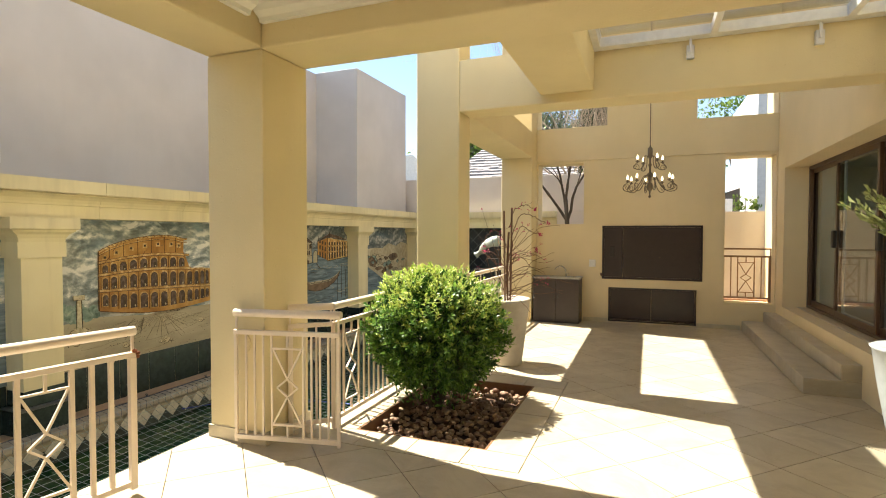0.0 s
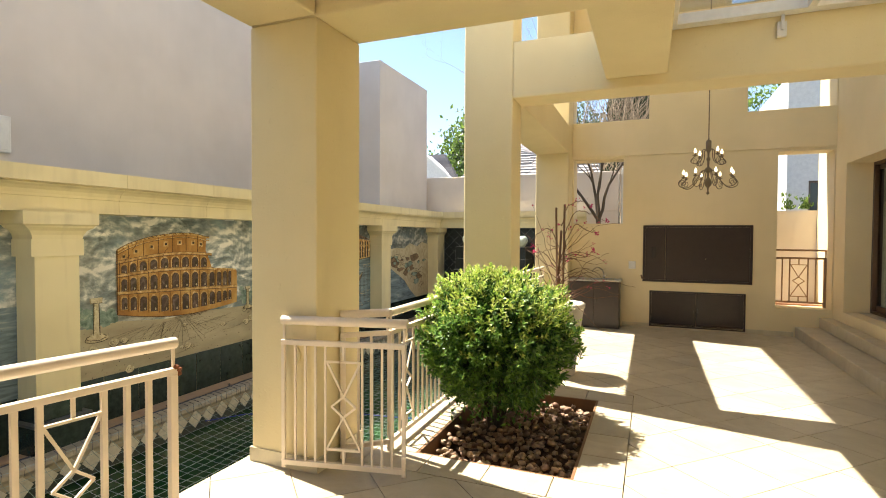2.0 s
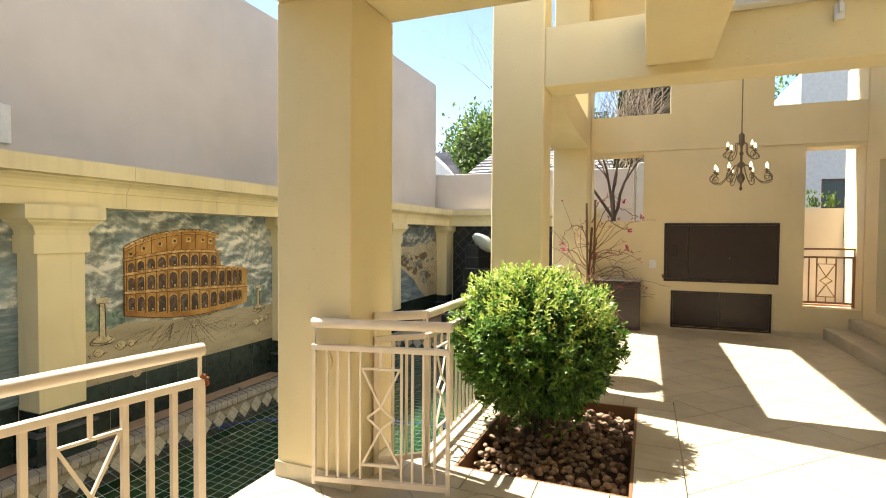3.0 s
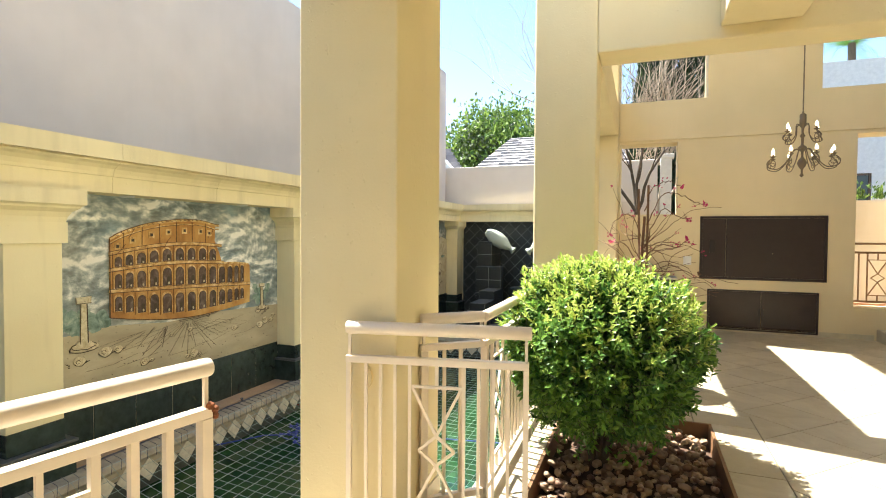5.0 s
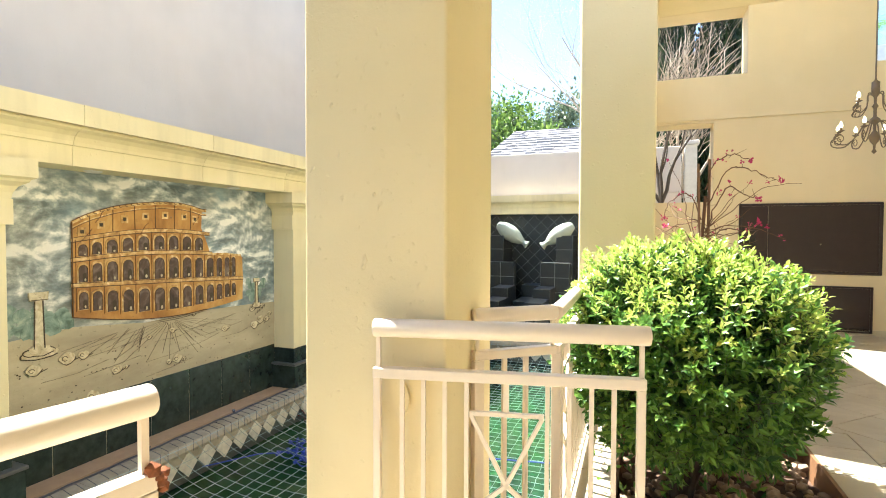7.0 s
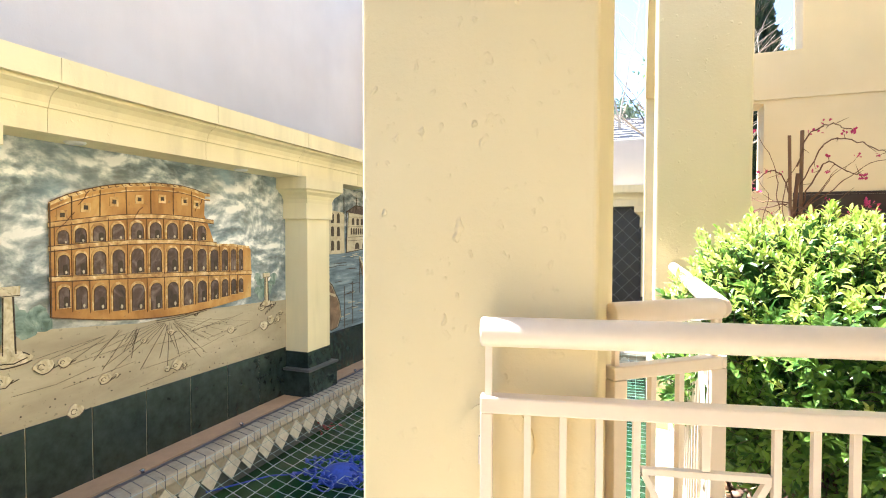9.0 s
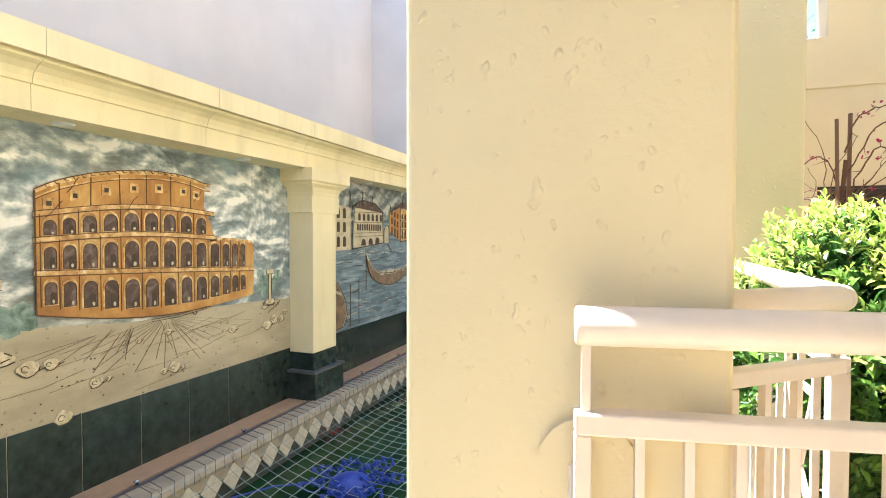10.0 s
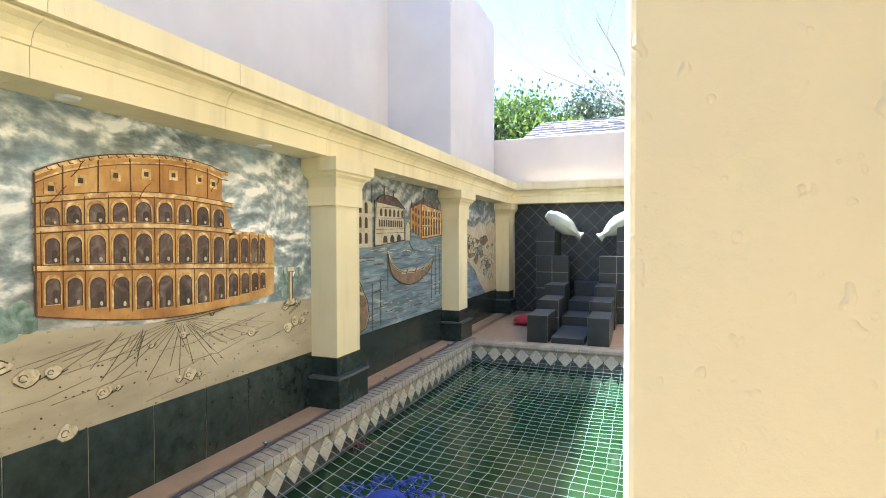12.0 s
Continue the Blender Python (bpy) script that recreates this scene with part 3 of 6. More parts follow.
def slanted(bm, x0, z0, x1, z1, w=0.013, d=0.007):
    v = Vector((x1 - x0, 0, z1 - z0))
    n = Vector((-v.z, 0, v.x)).normalized() * w / 2
    m = [bm.verts.new(Vector((x, y, z)) + s * n) for x, z in ((x0, z0), (x1, z1)) for y in (-d, d) for s in (-1, 1)]
    for f in ((0, 1, 3, 2), (4, 6, 7, 5), (0, 4, 5, 1), (2, 3, 7, 6), (0, 2, 6, 4), (1, 5, 7, 3)):
        bm.faces.new([m[i] for i in f])


def railing(length, motifs, label, category="railing", bottom=0.06, handrail=0.031, over=(0.0, 0.0), post=0.02, group="", bars=0.098, mat=None, rail=True, start_post=True, end_post=True, half=0.0085):
    """Runs along +x from the origin. motifs: where the hourglass pattern stands."""
    mat = mat or RAIL
    g = group_of("railing" if category == "railing" else "gate", label=label, category=category, group=group)
    if rail:
        smooth(part("handrail", bevelled(tube(bmesh.new(), [(-over[0], 0, R_TOP), (length + over[1], 0, R_TOP)], handrail, 16), 0.006, 2, 60), mat, g))
    part("upper_rail", box(0, length, -0.02, 0.02, R_BAR - 0.035, R_BAR, 0.004), mat, g)
    part("lower_rail", box(0, length, -0.016, 0.016, bottom, bottom + 0.035, 0.003), mat, g)
    for x, on in ((0, start_post), (length - 2 * post, end_post)):
        if on:
            part("post", box(x, x + 2 * post, -post, post, 0.0 if category == "railing" else bottom - 0.02, R_BAR - 0.036, 0.003), mat, g)
    n_sup = max(1, round(length / 0.9))
    for k in range(n_sup + 1):
        x = 0.01 + (length - 0.03) * k / n_sup
        part("rail_support", box(x, x + 0.014, -0.007, 0.007, R_BAR, R_TOP - handrail + 0.006), mat, g)
    if not motifs:
        spans = [(2 * post, length - 2 * post)]
    else:
        spans, at = [], 2 * post
        for c in motifs:
            spans.append((at, c - 0.13))
            at = c + 0.13
        spans.append((at, length - 2 * post))
    me = mesh_of(box(-half, half, -half, half, bottom + 0.03, R_BAR - 0.03), "baluster", mat)
    xs = [c + s * 0.13 for c in motifs for s in (-1, 1)]
    for a, b in spans:
        n = max(1, round((b - a) / bars))
        xs += [a + (b - a) * k / n for k in range(1, n)]
    for x in sorted(xs):
        if 0.03 < x < length - 0.03:
            o = new("baluster", me)
            o.location = (x, 0, 0)
            o.parent = g
    for c in motifs:
        z0, z1, zm = 0.195, 0.775, 0.478
        bm = bmesh.new()
        bar(bm, c - 0.12, c + 0.12, z1, z1 + 0.013)
        bar(bm, c - 0.12, c + 0.12, z0 - 0.016, z0)
        bar(bm, c - 0.008, c + 0.008, z1 + 0.016, R_BAR - 0.03)
        bar(bm, c - 0.008, c + 0.008, bottom + 0.03, z0 - 0.016)
        d, e = 0.07, 0.085
        for s in (-1, 1):
            slanted(bm, c + s * 0.115, z1, c + s * 0.0, zm + d)
            slanted(bm, c + s * 0.115, z0, c + s * 0.0, zm - d)
            slanted(bm, c + s * e, zm, c, zm + d)
            slanted(bm, c + s * e, zm, c, zm - d)
        part("hourglass_motif", bm, mat, g)
    return g


def lay(g, a, b, z=0.0):
    ang = math.degrees(math.atan2(b[1] - a[1], b[0] - a[0]))
    g.matrix_world = pose(a[0], a[1], z, 0, 0, ang)
    return g


def span(a, b):
    return math.hypot(b[0] - a[0], b[1] - a[1])


g = railing(0.875, [0.445], "open cream metal gate leaf against the pillar", "gate", over=(0.0, 0.012), post=0.013, bars=0.078, half=0.007)
lay(g, (-2.592, 3.277), (-1.735, 3.452))
# hinge plate on the pillar
c = part("hinge_plate", lathe(bmesh.new(), [(0.085, 0), (0.085, 0.012)], (0, 0, 0), 32), CREAM, g)
c.matrix_local = g.matrix_world.inverted() @ pose(-2.575, AY0, 0.80, 90)
part("hinge_pin", lathe(bmesh.new(), [(0.007, 0.76), (0.007, 0.82)], (0.0, 0.026, 0), 10), RAIL, g)
g = railing(1.30, [0.49], "cream metal gate leaf with rusted latch, over the pool edge", "gate", group="pool gates", over=(0.0, 0.0), half=0.0125)
lay(g, (-2.615, 2.445), (-2.84, 1.165))
bm = bmesh.new()
for k in range(9):
    bmesh.ops.create_icosphere(bm, subdivisions=1, radius=random.uniform(0.008, 0.018), matrix=Matrix.Translation((-0.012 + random.uniform(-0.015, 0.02), random.uniform(-0.02, 0.02), 0.90 + random.uniform(-0.035, 0.03))))
part("rusted_latch", bm, RUST, g)
a, b = (-2.35, 3.62), (-2.075, 3.86)
lay(railing(span(a, b), [], "short cream metal railing fixed to the pillar", group="pool railings", end_post=False), a, b)
a, b = (-2.07, 3.86), (-2.085, 5.85)
lay(railing(span(a, b), [0.30, 1.62], "cream metal railing along the pool between pillars", group="pool railings"), a, b)
a, b = (-2.085, 6.27), (-2.085, 9.94)
lay(railing(span(a, b), [0.7, 1.85, 3.0], "cream metal railing along the pool beside the pot", group="pool railings"), a, b)
g = railing(0.77, [0.385], "bronze painted metal railing in the wall opening", group="", mat=plain("tan_metal_paint", (0.34, 0.20, 0.11), 0.5), handrail=0.018)
g.matrix_world = pose(1.67, 10.72, 0.47, 0, 0, 0) @ Matrix.Diagonal((1, 1, 0.90, 1))

# ---- barbecue and cabinets ----
g = group_of("barbecue", (0, YW, 0), label="built-in barbecue with closed dark brown metal doors", category="barbecue")
part("frame", solid((-0.39, 1.33, -0.02, 0.05, 0.83, 1.835), [(-0.35, 1.29, -1, 0.02, 0.87, 1.80)], 0.004), BRAAI, g)
d = part("door", box(-0.349, -0.02, -0.012, 0.01, 0.872, 1.798, 0.003), BRAAI, g)
part("keypad", box(-0.25, -0.17, -0.03, -0.012, 1.25, 1.45, 0.006), BLACKP, d)
d = part("door", box(-0.015, 1.289, -0.016, 0.01, 0.872, 1.798, 0.003), BRAAI, g)
part("handle", lathe(bmesh.new(), [(0.010, 0), (0.014, 0.01), (0.008, 0.02)], n=12), STEEL, d).matrix_local = pose(0.62, -0.016, 1.25, 90)
part("handle", tube(bmesh.new(), [(-0.36, 0, 0.90), (-0.40, -0.03, 0.89), (-0.41, -0.04, 0.94)], 0.016, 8), STAKE, g)
g = group_of("wood_store", (0, YW, 0), label="low dark brown double doors with steel handles, closed", category="cupboard")
part("frame", solid((-0.27, 1.24, -0.018, 0.04, 0.03, 0.67), [(-0.24, 1.21, -1, 0.01, 0.055, 0.645)], 0.003), BRAAI, g)
for x0, x1, xh in ((-0.238, 0.483, 0.455), (0.487, 1.208, 0.515)):
    d = part("door", box(x0, x1, -0.012, 0.008, 0.057, 0.643, 0.003), BRAAI, g)
    part("handle", box(xh - 0.005, xh + 0.005, -0.035, -0.012, 0.28, 0.38, 0.002), BLACKP, d)
g = group_of("sink_cabinet", (-1.62, 9.97, 0), label="dark brown two-door sink cabinet under a thin counter", category="cabinet")
part("body", box(0.0, 0.86, 0.02, 0.448, 0.0, 0.83, 0.003), BRAAI, g)
for x0, x1, xh in ((0.01, 0.425, 0.39), (0.435, 0.85, 0.47)):
    d = part("door", box(x0, x1, 0.0, 0.019, 0.03, 0.82, 0.003), BRAAI, g)
    part("handle", box(xh - 0.005, xh + 0.005, -0.022, 0.0, 0.45, 0.55, 0.002), BLACKP, d)
part("hinge_knob", box(0.0, 0.03, -0.02, 0.0, 0.45, 0.49, 0.004), STEEL, g)
g = group_of("countertop", (-1.64, 9.95, 0.832), label="thin pale stone countertop with a steel sink", category="worktop")
part("slab", box(0, 0.90, 0, 0.468, 0, 0.03, 0.005), BARTOP, g)
part("sink_rim", solid((0.30, 0.78, 0.08, 0.38, 0.030, 0.036), [(0.33, 0.75, 0.11, 0.35, -1, 1)]), STEEL, g)
g = group_of("tap", (-1.05, 10.33, 0.863), label="chrome swan-neck tap on the counter", category="tap")
part("base", lathe(bmesh.new(), [(0.025, 0), (0.022, 0.03), (0.015, 0.05)], n=14), STEEL, g)
smooth(part("spout", tube(bmesh.new(), [(0.12 * (math.cos(t) - 1) * 0.9, -0.06 * (1 - math.cos(t)), 0.05 + 0.15 * math.sin(t) + 0.02 * (t < 0.1)) for t in [k * 2.6 / 12 for k in range(13)]], 0.011, 10), STEEL, g))
part("lever", box(-0.006, 0.05, -0.008, 0.008, 0.05, 0.062, 0.003), STEEL, g)
g = group_of("switch_plate", (-0.57, YW - 0.0005, 1.12), label="white double switch box on the cream wall", category="switch")
part("plate", box(-0.06, 0.06, -0.022, 0, -0.07, 0.07, 0.006), WHITE, g)
part("rocker", box(-0.03, 0.03, -0.028, -0.022, -0.03, 0.03, 0.003), WHITE, g)
g = group_of("wall_light", (-6.84, 3.75, 2.71), label="square white light box on the lilac wall", category="wall light")
part("box", box(0, 0.06, -0.2, 0.2, -0.2, 0.2, 0.01), WHITE, g)
part("diffuser", box(0.0601, 0.068, -0.17, 0.17, -0.17, 0.17, 0.004), WHITE, g)
for y in (4.46, 5.9, 1.5, 8.0, 9.3, 11.0):
    c = group_of("downlight", (-5.6, y, 1.834), label="round recessed white downlight under the cornice", category="downlight", group="cornice downlights")
    part("ring", lathe(bmesh.new(), [(0.030, -0.004), (0.052, -0.012), (0.062, 0.0)], n=24), WHITE, c)
    part("lens", lathe(bmesh.new(), [(0.028, -0.003), (0.028, 0.0)], n=20), CEILM, c)

# ---- chandelier ----
g = group_of("chandelier", (0.435, 8.15, 2.225), label="bronzed wrought-iron chandelier with two tiers of candle bulbs", category="chandelier")
bm = lathe(bmesh.new(), [(0.004, -0.03), (0.022, -0.01), (0.010, 0.015), (0.012, 0.06), (0.035, 0.09), (0.05, 0.13), (0.035, 0.17), (0.012, 0.20), (0.014, 0.26), (0.045, 0.29), (0.045, 0.31), (0.014, 0.34), (0.014, 0.42), (0.028, 0.44), (0.012, 0.47), (0.014, 0.53), (0.034, 0.56), (0.034, 0.68), (0.012, 0.70), (0.006, 0.73)], n=14)
smooth(part("stem", bm, IRON, g))


def spline(pts, n=5):
    """Points of a smooth line through pts."""
    pts = [Vector(p) for p in pts]
    p = [pts[0] * 2 - pts[1]] + pts + [pts[-1] * 2 - pts[-2]]
    out = []
    for a, b, c, d in zip(p, p[1:], p[2:], p[3:]):
        for k in range(n):
            t = k / n
            out.append(0.5 * (2 * b + (c - a) * t + (2 * a - 5 * b + 4 * c - d) * t * t + (3 * b - a - 3 * c + d) * t ** 3))
    return out + [pts[-1]]


def chandelier_arm(ang, r, z, up):
    u = Vector((math.cos(ang), math.sin(ang), 0))
    low = 0.10 if up == 0 else 0.07

    def at(q, h):
        return u * q + Vector((0, 0, z + h))
    arm = part("arm", tube(bmesh.new(), spline([at(0.02, 0.11), at(0.08, 0.115), at(r * 0.48, 0.0), at(r * 0.8, -low), at(r + 0.04, -low * 0.9), at(r + 0.062, -0.035), at(r + 0.02, 0.012), at(r, 0.02)]), 0.0058, 6), IRON, g)
    c = at(r + 0.006, -0.045)
    part("scroll", tube(bmesh.new(), [c + (u * math.cos(t) + Vector((0, 0, math.sin(t)))) * (0.046 - 0.0038 * t) for t in [k * 0.5 for k in range(16)]], 0.0042, 5), IRON, arm)
    top = at(r, 0.02)
    bm = bmesh.new()
    lathe(bm, [(0.004, 0), (0.010, 0.004), (0.032, 0.018), (0.028, 0.022), (0.010, 0.014), (0.010, 0.048)], tuple(top), 10)
    part("cup", bm, IRON, arm)
    bulb = lathe(bmesh.new(), [(0.008, 0.048), (0.016, 0.060), (0.0175, 0.072), (0.012, 0.092), (0.005, 0.108), (0.001, 0.116)], tuple(top), 10)
    smooth(part("bulb", bulb, BULB, arm))


for k in range(8):
    chandelier_arm(k * math.tau / 8 + 0.2, 0.305, 0.17, 0)
for k in range(4):
    chandelier_arm(k * math.tau / 4 + 0.5, 0.19, 0.45, 1)
part("cord", tube(bmesh.new(), [(0, 0, 0.72), (0, 0, TOP - 2.21)], 0.007, 6), IRON, g)
for k in range(46):
    o = new("chain_link", bpy.data.meshes.get("link_mesh") or mesh_of(box(-0.008, 0.008, -0.003, 0.003, 0, 0.05, 0.002), "link_mesh", IRON))
    o.matrix_world = pose(0, 0, 0.74 + 0.072 * k, 0, 0, 45 + 90 * (k % 2))
    o.parent = g

# ---- shrub ----


def leaf_cloud(bm, centres, size, rnd, fold=0.25, upward=0.4, slim=0.42):
    for p, n in centres:
        n = (n + Vector((rnd.uniform(-1, 1), rnd.uniform(-1, 1), rnd.uniform(-0.7, 1) + upward)) * 0.75).normalized()
        side = n.cross(Vector((rnd.uniform(-1, 1), rnd.uniform(-1, 1), rnd.uniform(-1, 1)))).normalized()
        s = size * rnd.uniform(0.65, 1.3)
        up = side.cross(n) * s * fold
        v = [bm.verts.new(q) for q in (p, p + n * s * 0.5 + side * s * slim * 0.5 + up, p + n * s, p + n * s * 0.5 - side * s * slim * 0.5 + up)]
        bm.faces.new((v[0], v[1], v[2]))
        bm.faces.new((v[0], v[2], v[3]))


def on_blob(rnd, cx, cy, cz, rx, ry, rz, depth=0.3):
    d = Vector((rnd.gauss(0, 1), rnd.gauss(0, 1), rnd.gauss(0, 1))).normalized()
    lump = 1 + 0.10 * noise.noise(d * 2.5 + Vector((cx, cy, cz))) + 0.10 * noise.noise(d * 6)
    k = lump * (1 - depth * rnd.random() ** 2)
    return Vector((cx + d.x * rx * k, cy + d.y * ry * k, cz + d.z * rz * k)), Vector((d.x / rx, d.y / ry, d.z / rz)).normalized()


def leaf(bm, p, d, up, length, width):
    """One folded pointed leaf from p along d, its face turned towards up."""
    side = d.cross(up)
    side = side.normalized() if side.length > 0.01 else Vector((1, 0, 0))
    n = side.cross(d).normalized()
    droop = -n * length * 0.10
    a, b, t = p + d * length * 0.35, p + d * length * 0.72, p + d * length + droop
    rise = n * width * 0.22
    v = [bm.verts.new(q) for q in (p, a + side * width * 0.5 + rise, b + side * width * 0.36 + rise * 0.6, t, b - side * width * 0.36 + rise * 0.6, a - side * width * 0.5 + rise, a, b)]
    for f in ((0, 1, 6), (0, 6, 5), (1, 2, 7, 6), (6, 7, 4, 5), (2, 3, 7), (7, 3, 4)):
        bm.faces.new([v[i] for i in f])


rnd = random.Random(4)
g = group_of("shrub", (-1.535, 4.86, -0.09), label="round clipped bright green shrub in the square planter", category="shrub")
old, young, wood = bmesh.new(), bmesh.new(), bmesh.new()
for k in range(2500):
    q = Vector((rnd.gauss(0, 1), rnd.gauss(0, 1), rnd.gauss(0, 1))).normalized()
    if q.z < -0.80 and rnd.random() < 0.4:
        continue
    lump = 1 + 0.13 * noise.noise(q * 2.6 + Vector((3, 1, 7))) + 0.10 * noise.noise(q * 6.5)
    deep = rnd.random() ** 2.2 * 0.34
    flat_top = 1 - 0.05 * max(0, q.z) ** 4
    tip = Vector((q.x * 0.70, q.y * 0.70, q.z * 0.64 * flat_top)) * lump * (1 - deep) + Vector((0, 0, 0.85))
    d = (q + Vector((rnd.gauss(0, 0.35), rnd.gauss(0, 0.35), rnd.gauss(0.45, 0.3)))).normalized()
    reach = rnd.uniform(0.06, 0.15)
    start = tip - d * reach
    tube(wood, [start - d * 0.04, tip - d * 0.01], [0.0022, 0.0012], 3)
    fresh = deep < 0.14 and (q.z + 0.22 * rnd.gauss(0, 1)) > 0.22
    turn = rnd.uniform(0, math.tau)
    e1 = d.cross(Vector((0.3, 0.5, 0.8))).normalized()
    e2 = d.cross(e1)
    n = rnd.randint(8, 12)
    for j in range(n):
        t = j / (n - 1)
        turn += 2.4
        out = e1 * math.cos(turn) + e2 * math.sin(turn)
        w = (out * (1.0 - 0.45 * t) + d * (0.35 + 0.75 * t)).normalized()
        size = rnd.uniform(0.042, 0.062) * (1 - 0.35 * t * fresh)
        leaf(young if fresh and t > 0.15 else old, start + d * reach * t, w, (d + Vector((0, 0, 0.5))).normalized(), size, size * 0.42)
# core leaves close the gaps; their dark green paints the shade in there
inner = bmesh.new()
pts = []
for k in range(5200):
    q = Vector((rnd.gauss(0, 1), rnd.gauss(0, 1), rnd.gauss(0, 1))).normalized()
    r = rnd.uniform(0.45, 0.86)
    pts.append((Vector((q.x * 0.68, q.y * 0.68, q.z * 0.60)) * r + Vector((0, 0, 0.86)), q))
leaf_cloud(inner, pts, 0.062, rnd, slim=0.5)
part("shaded_inner_leaves", inner, SHADEDM, g, "inner leaves, the shade inside the shrub put into their dark colour", kind="stuff")
part("leaves", old, SHRUBM, g, kind="stuff")
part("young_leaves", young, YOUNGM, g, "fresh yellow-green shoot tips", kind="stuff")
part("twig_work", wood, BARK, g, kind="stuff")
bm = bmesh.new()
for k in range(26):
    a = rnd.uniform(0, math.tau)
    r = rnd.uniform(0.2, 0.55)
    z = rnd.uniform(0.5, 1.1)
    tube(bm, [(0.02 * math.cos(a), 0.02 * math.sin(a), -0.08), (0.25 * r * math.cos(a), 0.25 * r * math.sin(a), 0.25), (r * math.cos(a), r * math.sin(a), z)], [0.02, 0.012, 0.004], 5)
part("stem_work", bm, BARK, g, kind="stuff")
bm = bmesh.new()
pts = []
for k in range(320):
    a, r = rnd.uniform(0, math.tau), rnd.uniform(0.2, 0.5)
    pts.append((Vector((r * math.cos(a), r * math.sin(a), rnd.uniform(0.16, 0.42))), Vector((0, 0, -0.4))))
leaf_cloud(bm, pts, 0.05, rnd, upward=0)
part("low_leaves", bm, SHRUBM, g, kind="stuff")

# ---- pot with bougainvillea ----
g = group_of("bougainvillea_pot", (-1.27, 6.62, 0), label="tall sand-coloured pot with a nearly bare bougainvillea on stakes", category="potted plant")
smooth(part("pot", lathe(bmesh.new(), [(0.19, 0), (0.20, 0.02), (0.235, 0.30), (0.27, 0.60), (0.295, 0.78), (0.31, 0.80), (0.315, 0.84), (0.30, 0.85), (0.275, 0.84), (0.26, 0.78)], n=36), POTM, g))
part("soil", lathe(bmesh.new(), [(0.26, 0.74), (0.26, 0.78)], n=24), SOIL, g)
part("stake", tube(bmesh.new(), [(0.0, -0.05, 0.6), (-0.03, -0.03, 1.97)], 0.012, 6), STAKE, g)
part("stake", tube(bmesh.new(), [(0.05, 0.0, 0.6), (0.06, 0.02, 2.01)], 0.013, 6), STAKE, g)
bm, fl = bmesh.new(), []
for k in range(40):
    a = rnd.gauss(0.0, 1.1) if k % 3 else rnd.uniform(0, math.tau)
    p = Vector((0.03 * math.cos(a), 0.03 * math.sin(a), rnd.uniform(0.8, 1.5)))
    d = Vector((math.cos(a) * 0.7, math.sin(a) * 0.6, rnd.uniform(0.2, 1.1))).normalized()
    line = [p.copy()]
    n = rnd.randint(9, 20)
    for j in range(n):
        d = (d + Vector((rnd.gauss(0.02, 0.17), rnd.gauss(0, 0.17), rnd.gauss(-0.05, 0.19)))).normalized()
        p = p + d * 0.045
        line.append(p.copy())
        if j > n - 3 and rnd.random() < 0.22:
            fl.append((p.copy(), d.copy()))
    tube(bm, line, [0.0045 - 0.0030 * i / n for i in range(n + 1)], 4)
tube(bm, [(0.02, 0, 0.7), (0.0, 0.01, 1.2), (0.03, -0.02, 1.7)], 0.014, 5)
for pts in (((0.05, 0, 1.62), (0.20, -0.05, 1.92), (0.38, -0.08, 1.88), (0.54, -0.1, 1.80)), ((0.05, 0, 1.45), (0.18, -0.03, 1.76), (0.32, -0.02, 1.70), (0.42, 0.02, 1.66)),
            ((0.04, 0, 1.3), (0.16, -0.06, 1.42), (0.30, -0.08, 1.40), (0.40, -0.1, 1.46)), ((0, 0, 1.5), (-0.10, -0.05, 1.72), (-0.24, -0.06, 1.66), (-0.30, -0.06, 1.50)),
            ((0.03, 0, 1.75), (0.10, 0, 1.98), (0.24, 0.02, 2.04), (0.36, 0.02, 1.98)), ((0, 0, 1.2), (-0.14, -0.05, 1.42), (-0.28, -0.04, 1.44))):
    line = spline(pts, 6)
    line = [p + Vector((rnd.gauss(0, 0.006), rnd.gauss(0, 0.006), rnd.gauss(0, 0.006))) for p in line]
    tube(bm, line, [0.0062 - 0.0038 * i / len(line) for i in range(len(line))], 4)
    for i in range(3, len(line), 2):
        w = Vector((rnd.gauss(0, 1), rnd.gauss(0, 1), rnd.gauss(0, 1))).normalized() * rnd.uniform(0.03, 0.09)
        tube(bm, [line[i], line[i] + w], [0.003, 0.001], 3)
        if rnd.random() < 0.4:
            fl.append((line[i] + w, w.normalized()))
    fl += [(line[-1], Vector((0, 0, 1)))] * 3
part("vine_work", bm, VINE, g, kind="stuff")
bm = bmesh.new()
leaf_cloud(bm, [(p + Vector((rnd.gauss(0, 0.012), rnd.gauss(0, 0.012), rnd.gauss(0, 0.012))), n) for p, n in fl for _ in range(4)], 0.022, rnd, slim=0.9)
part("bracts", bm, FLOWER, g, kind="stuff")

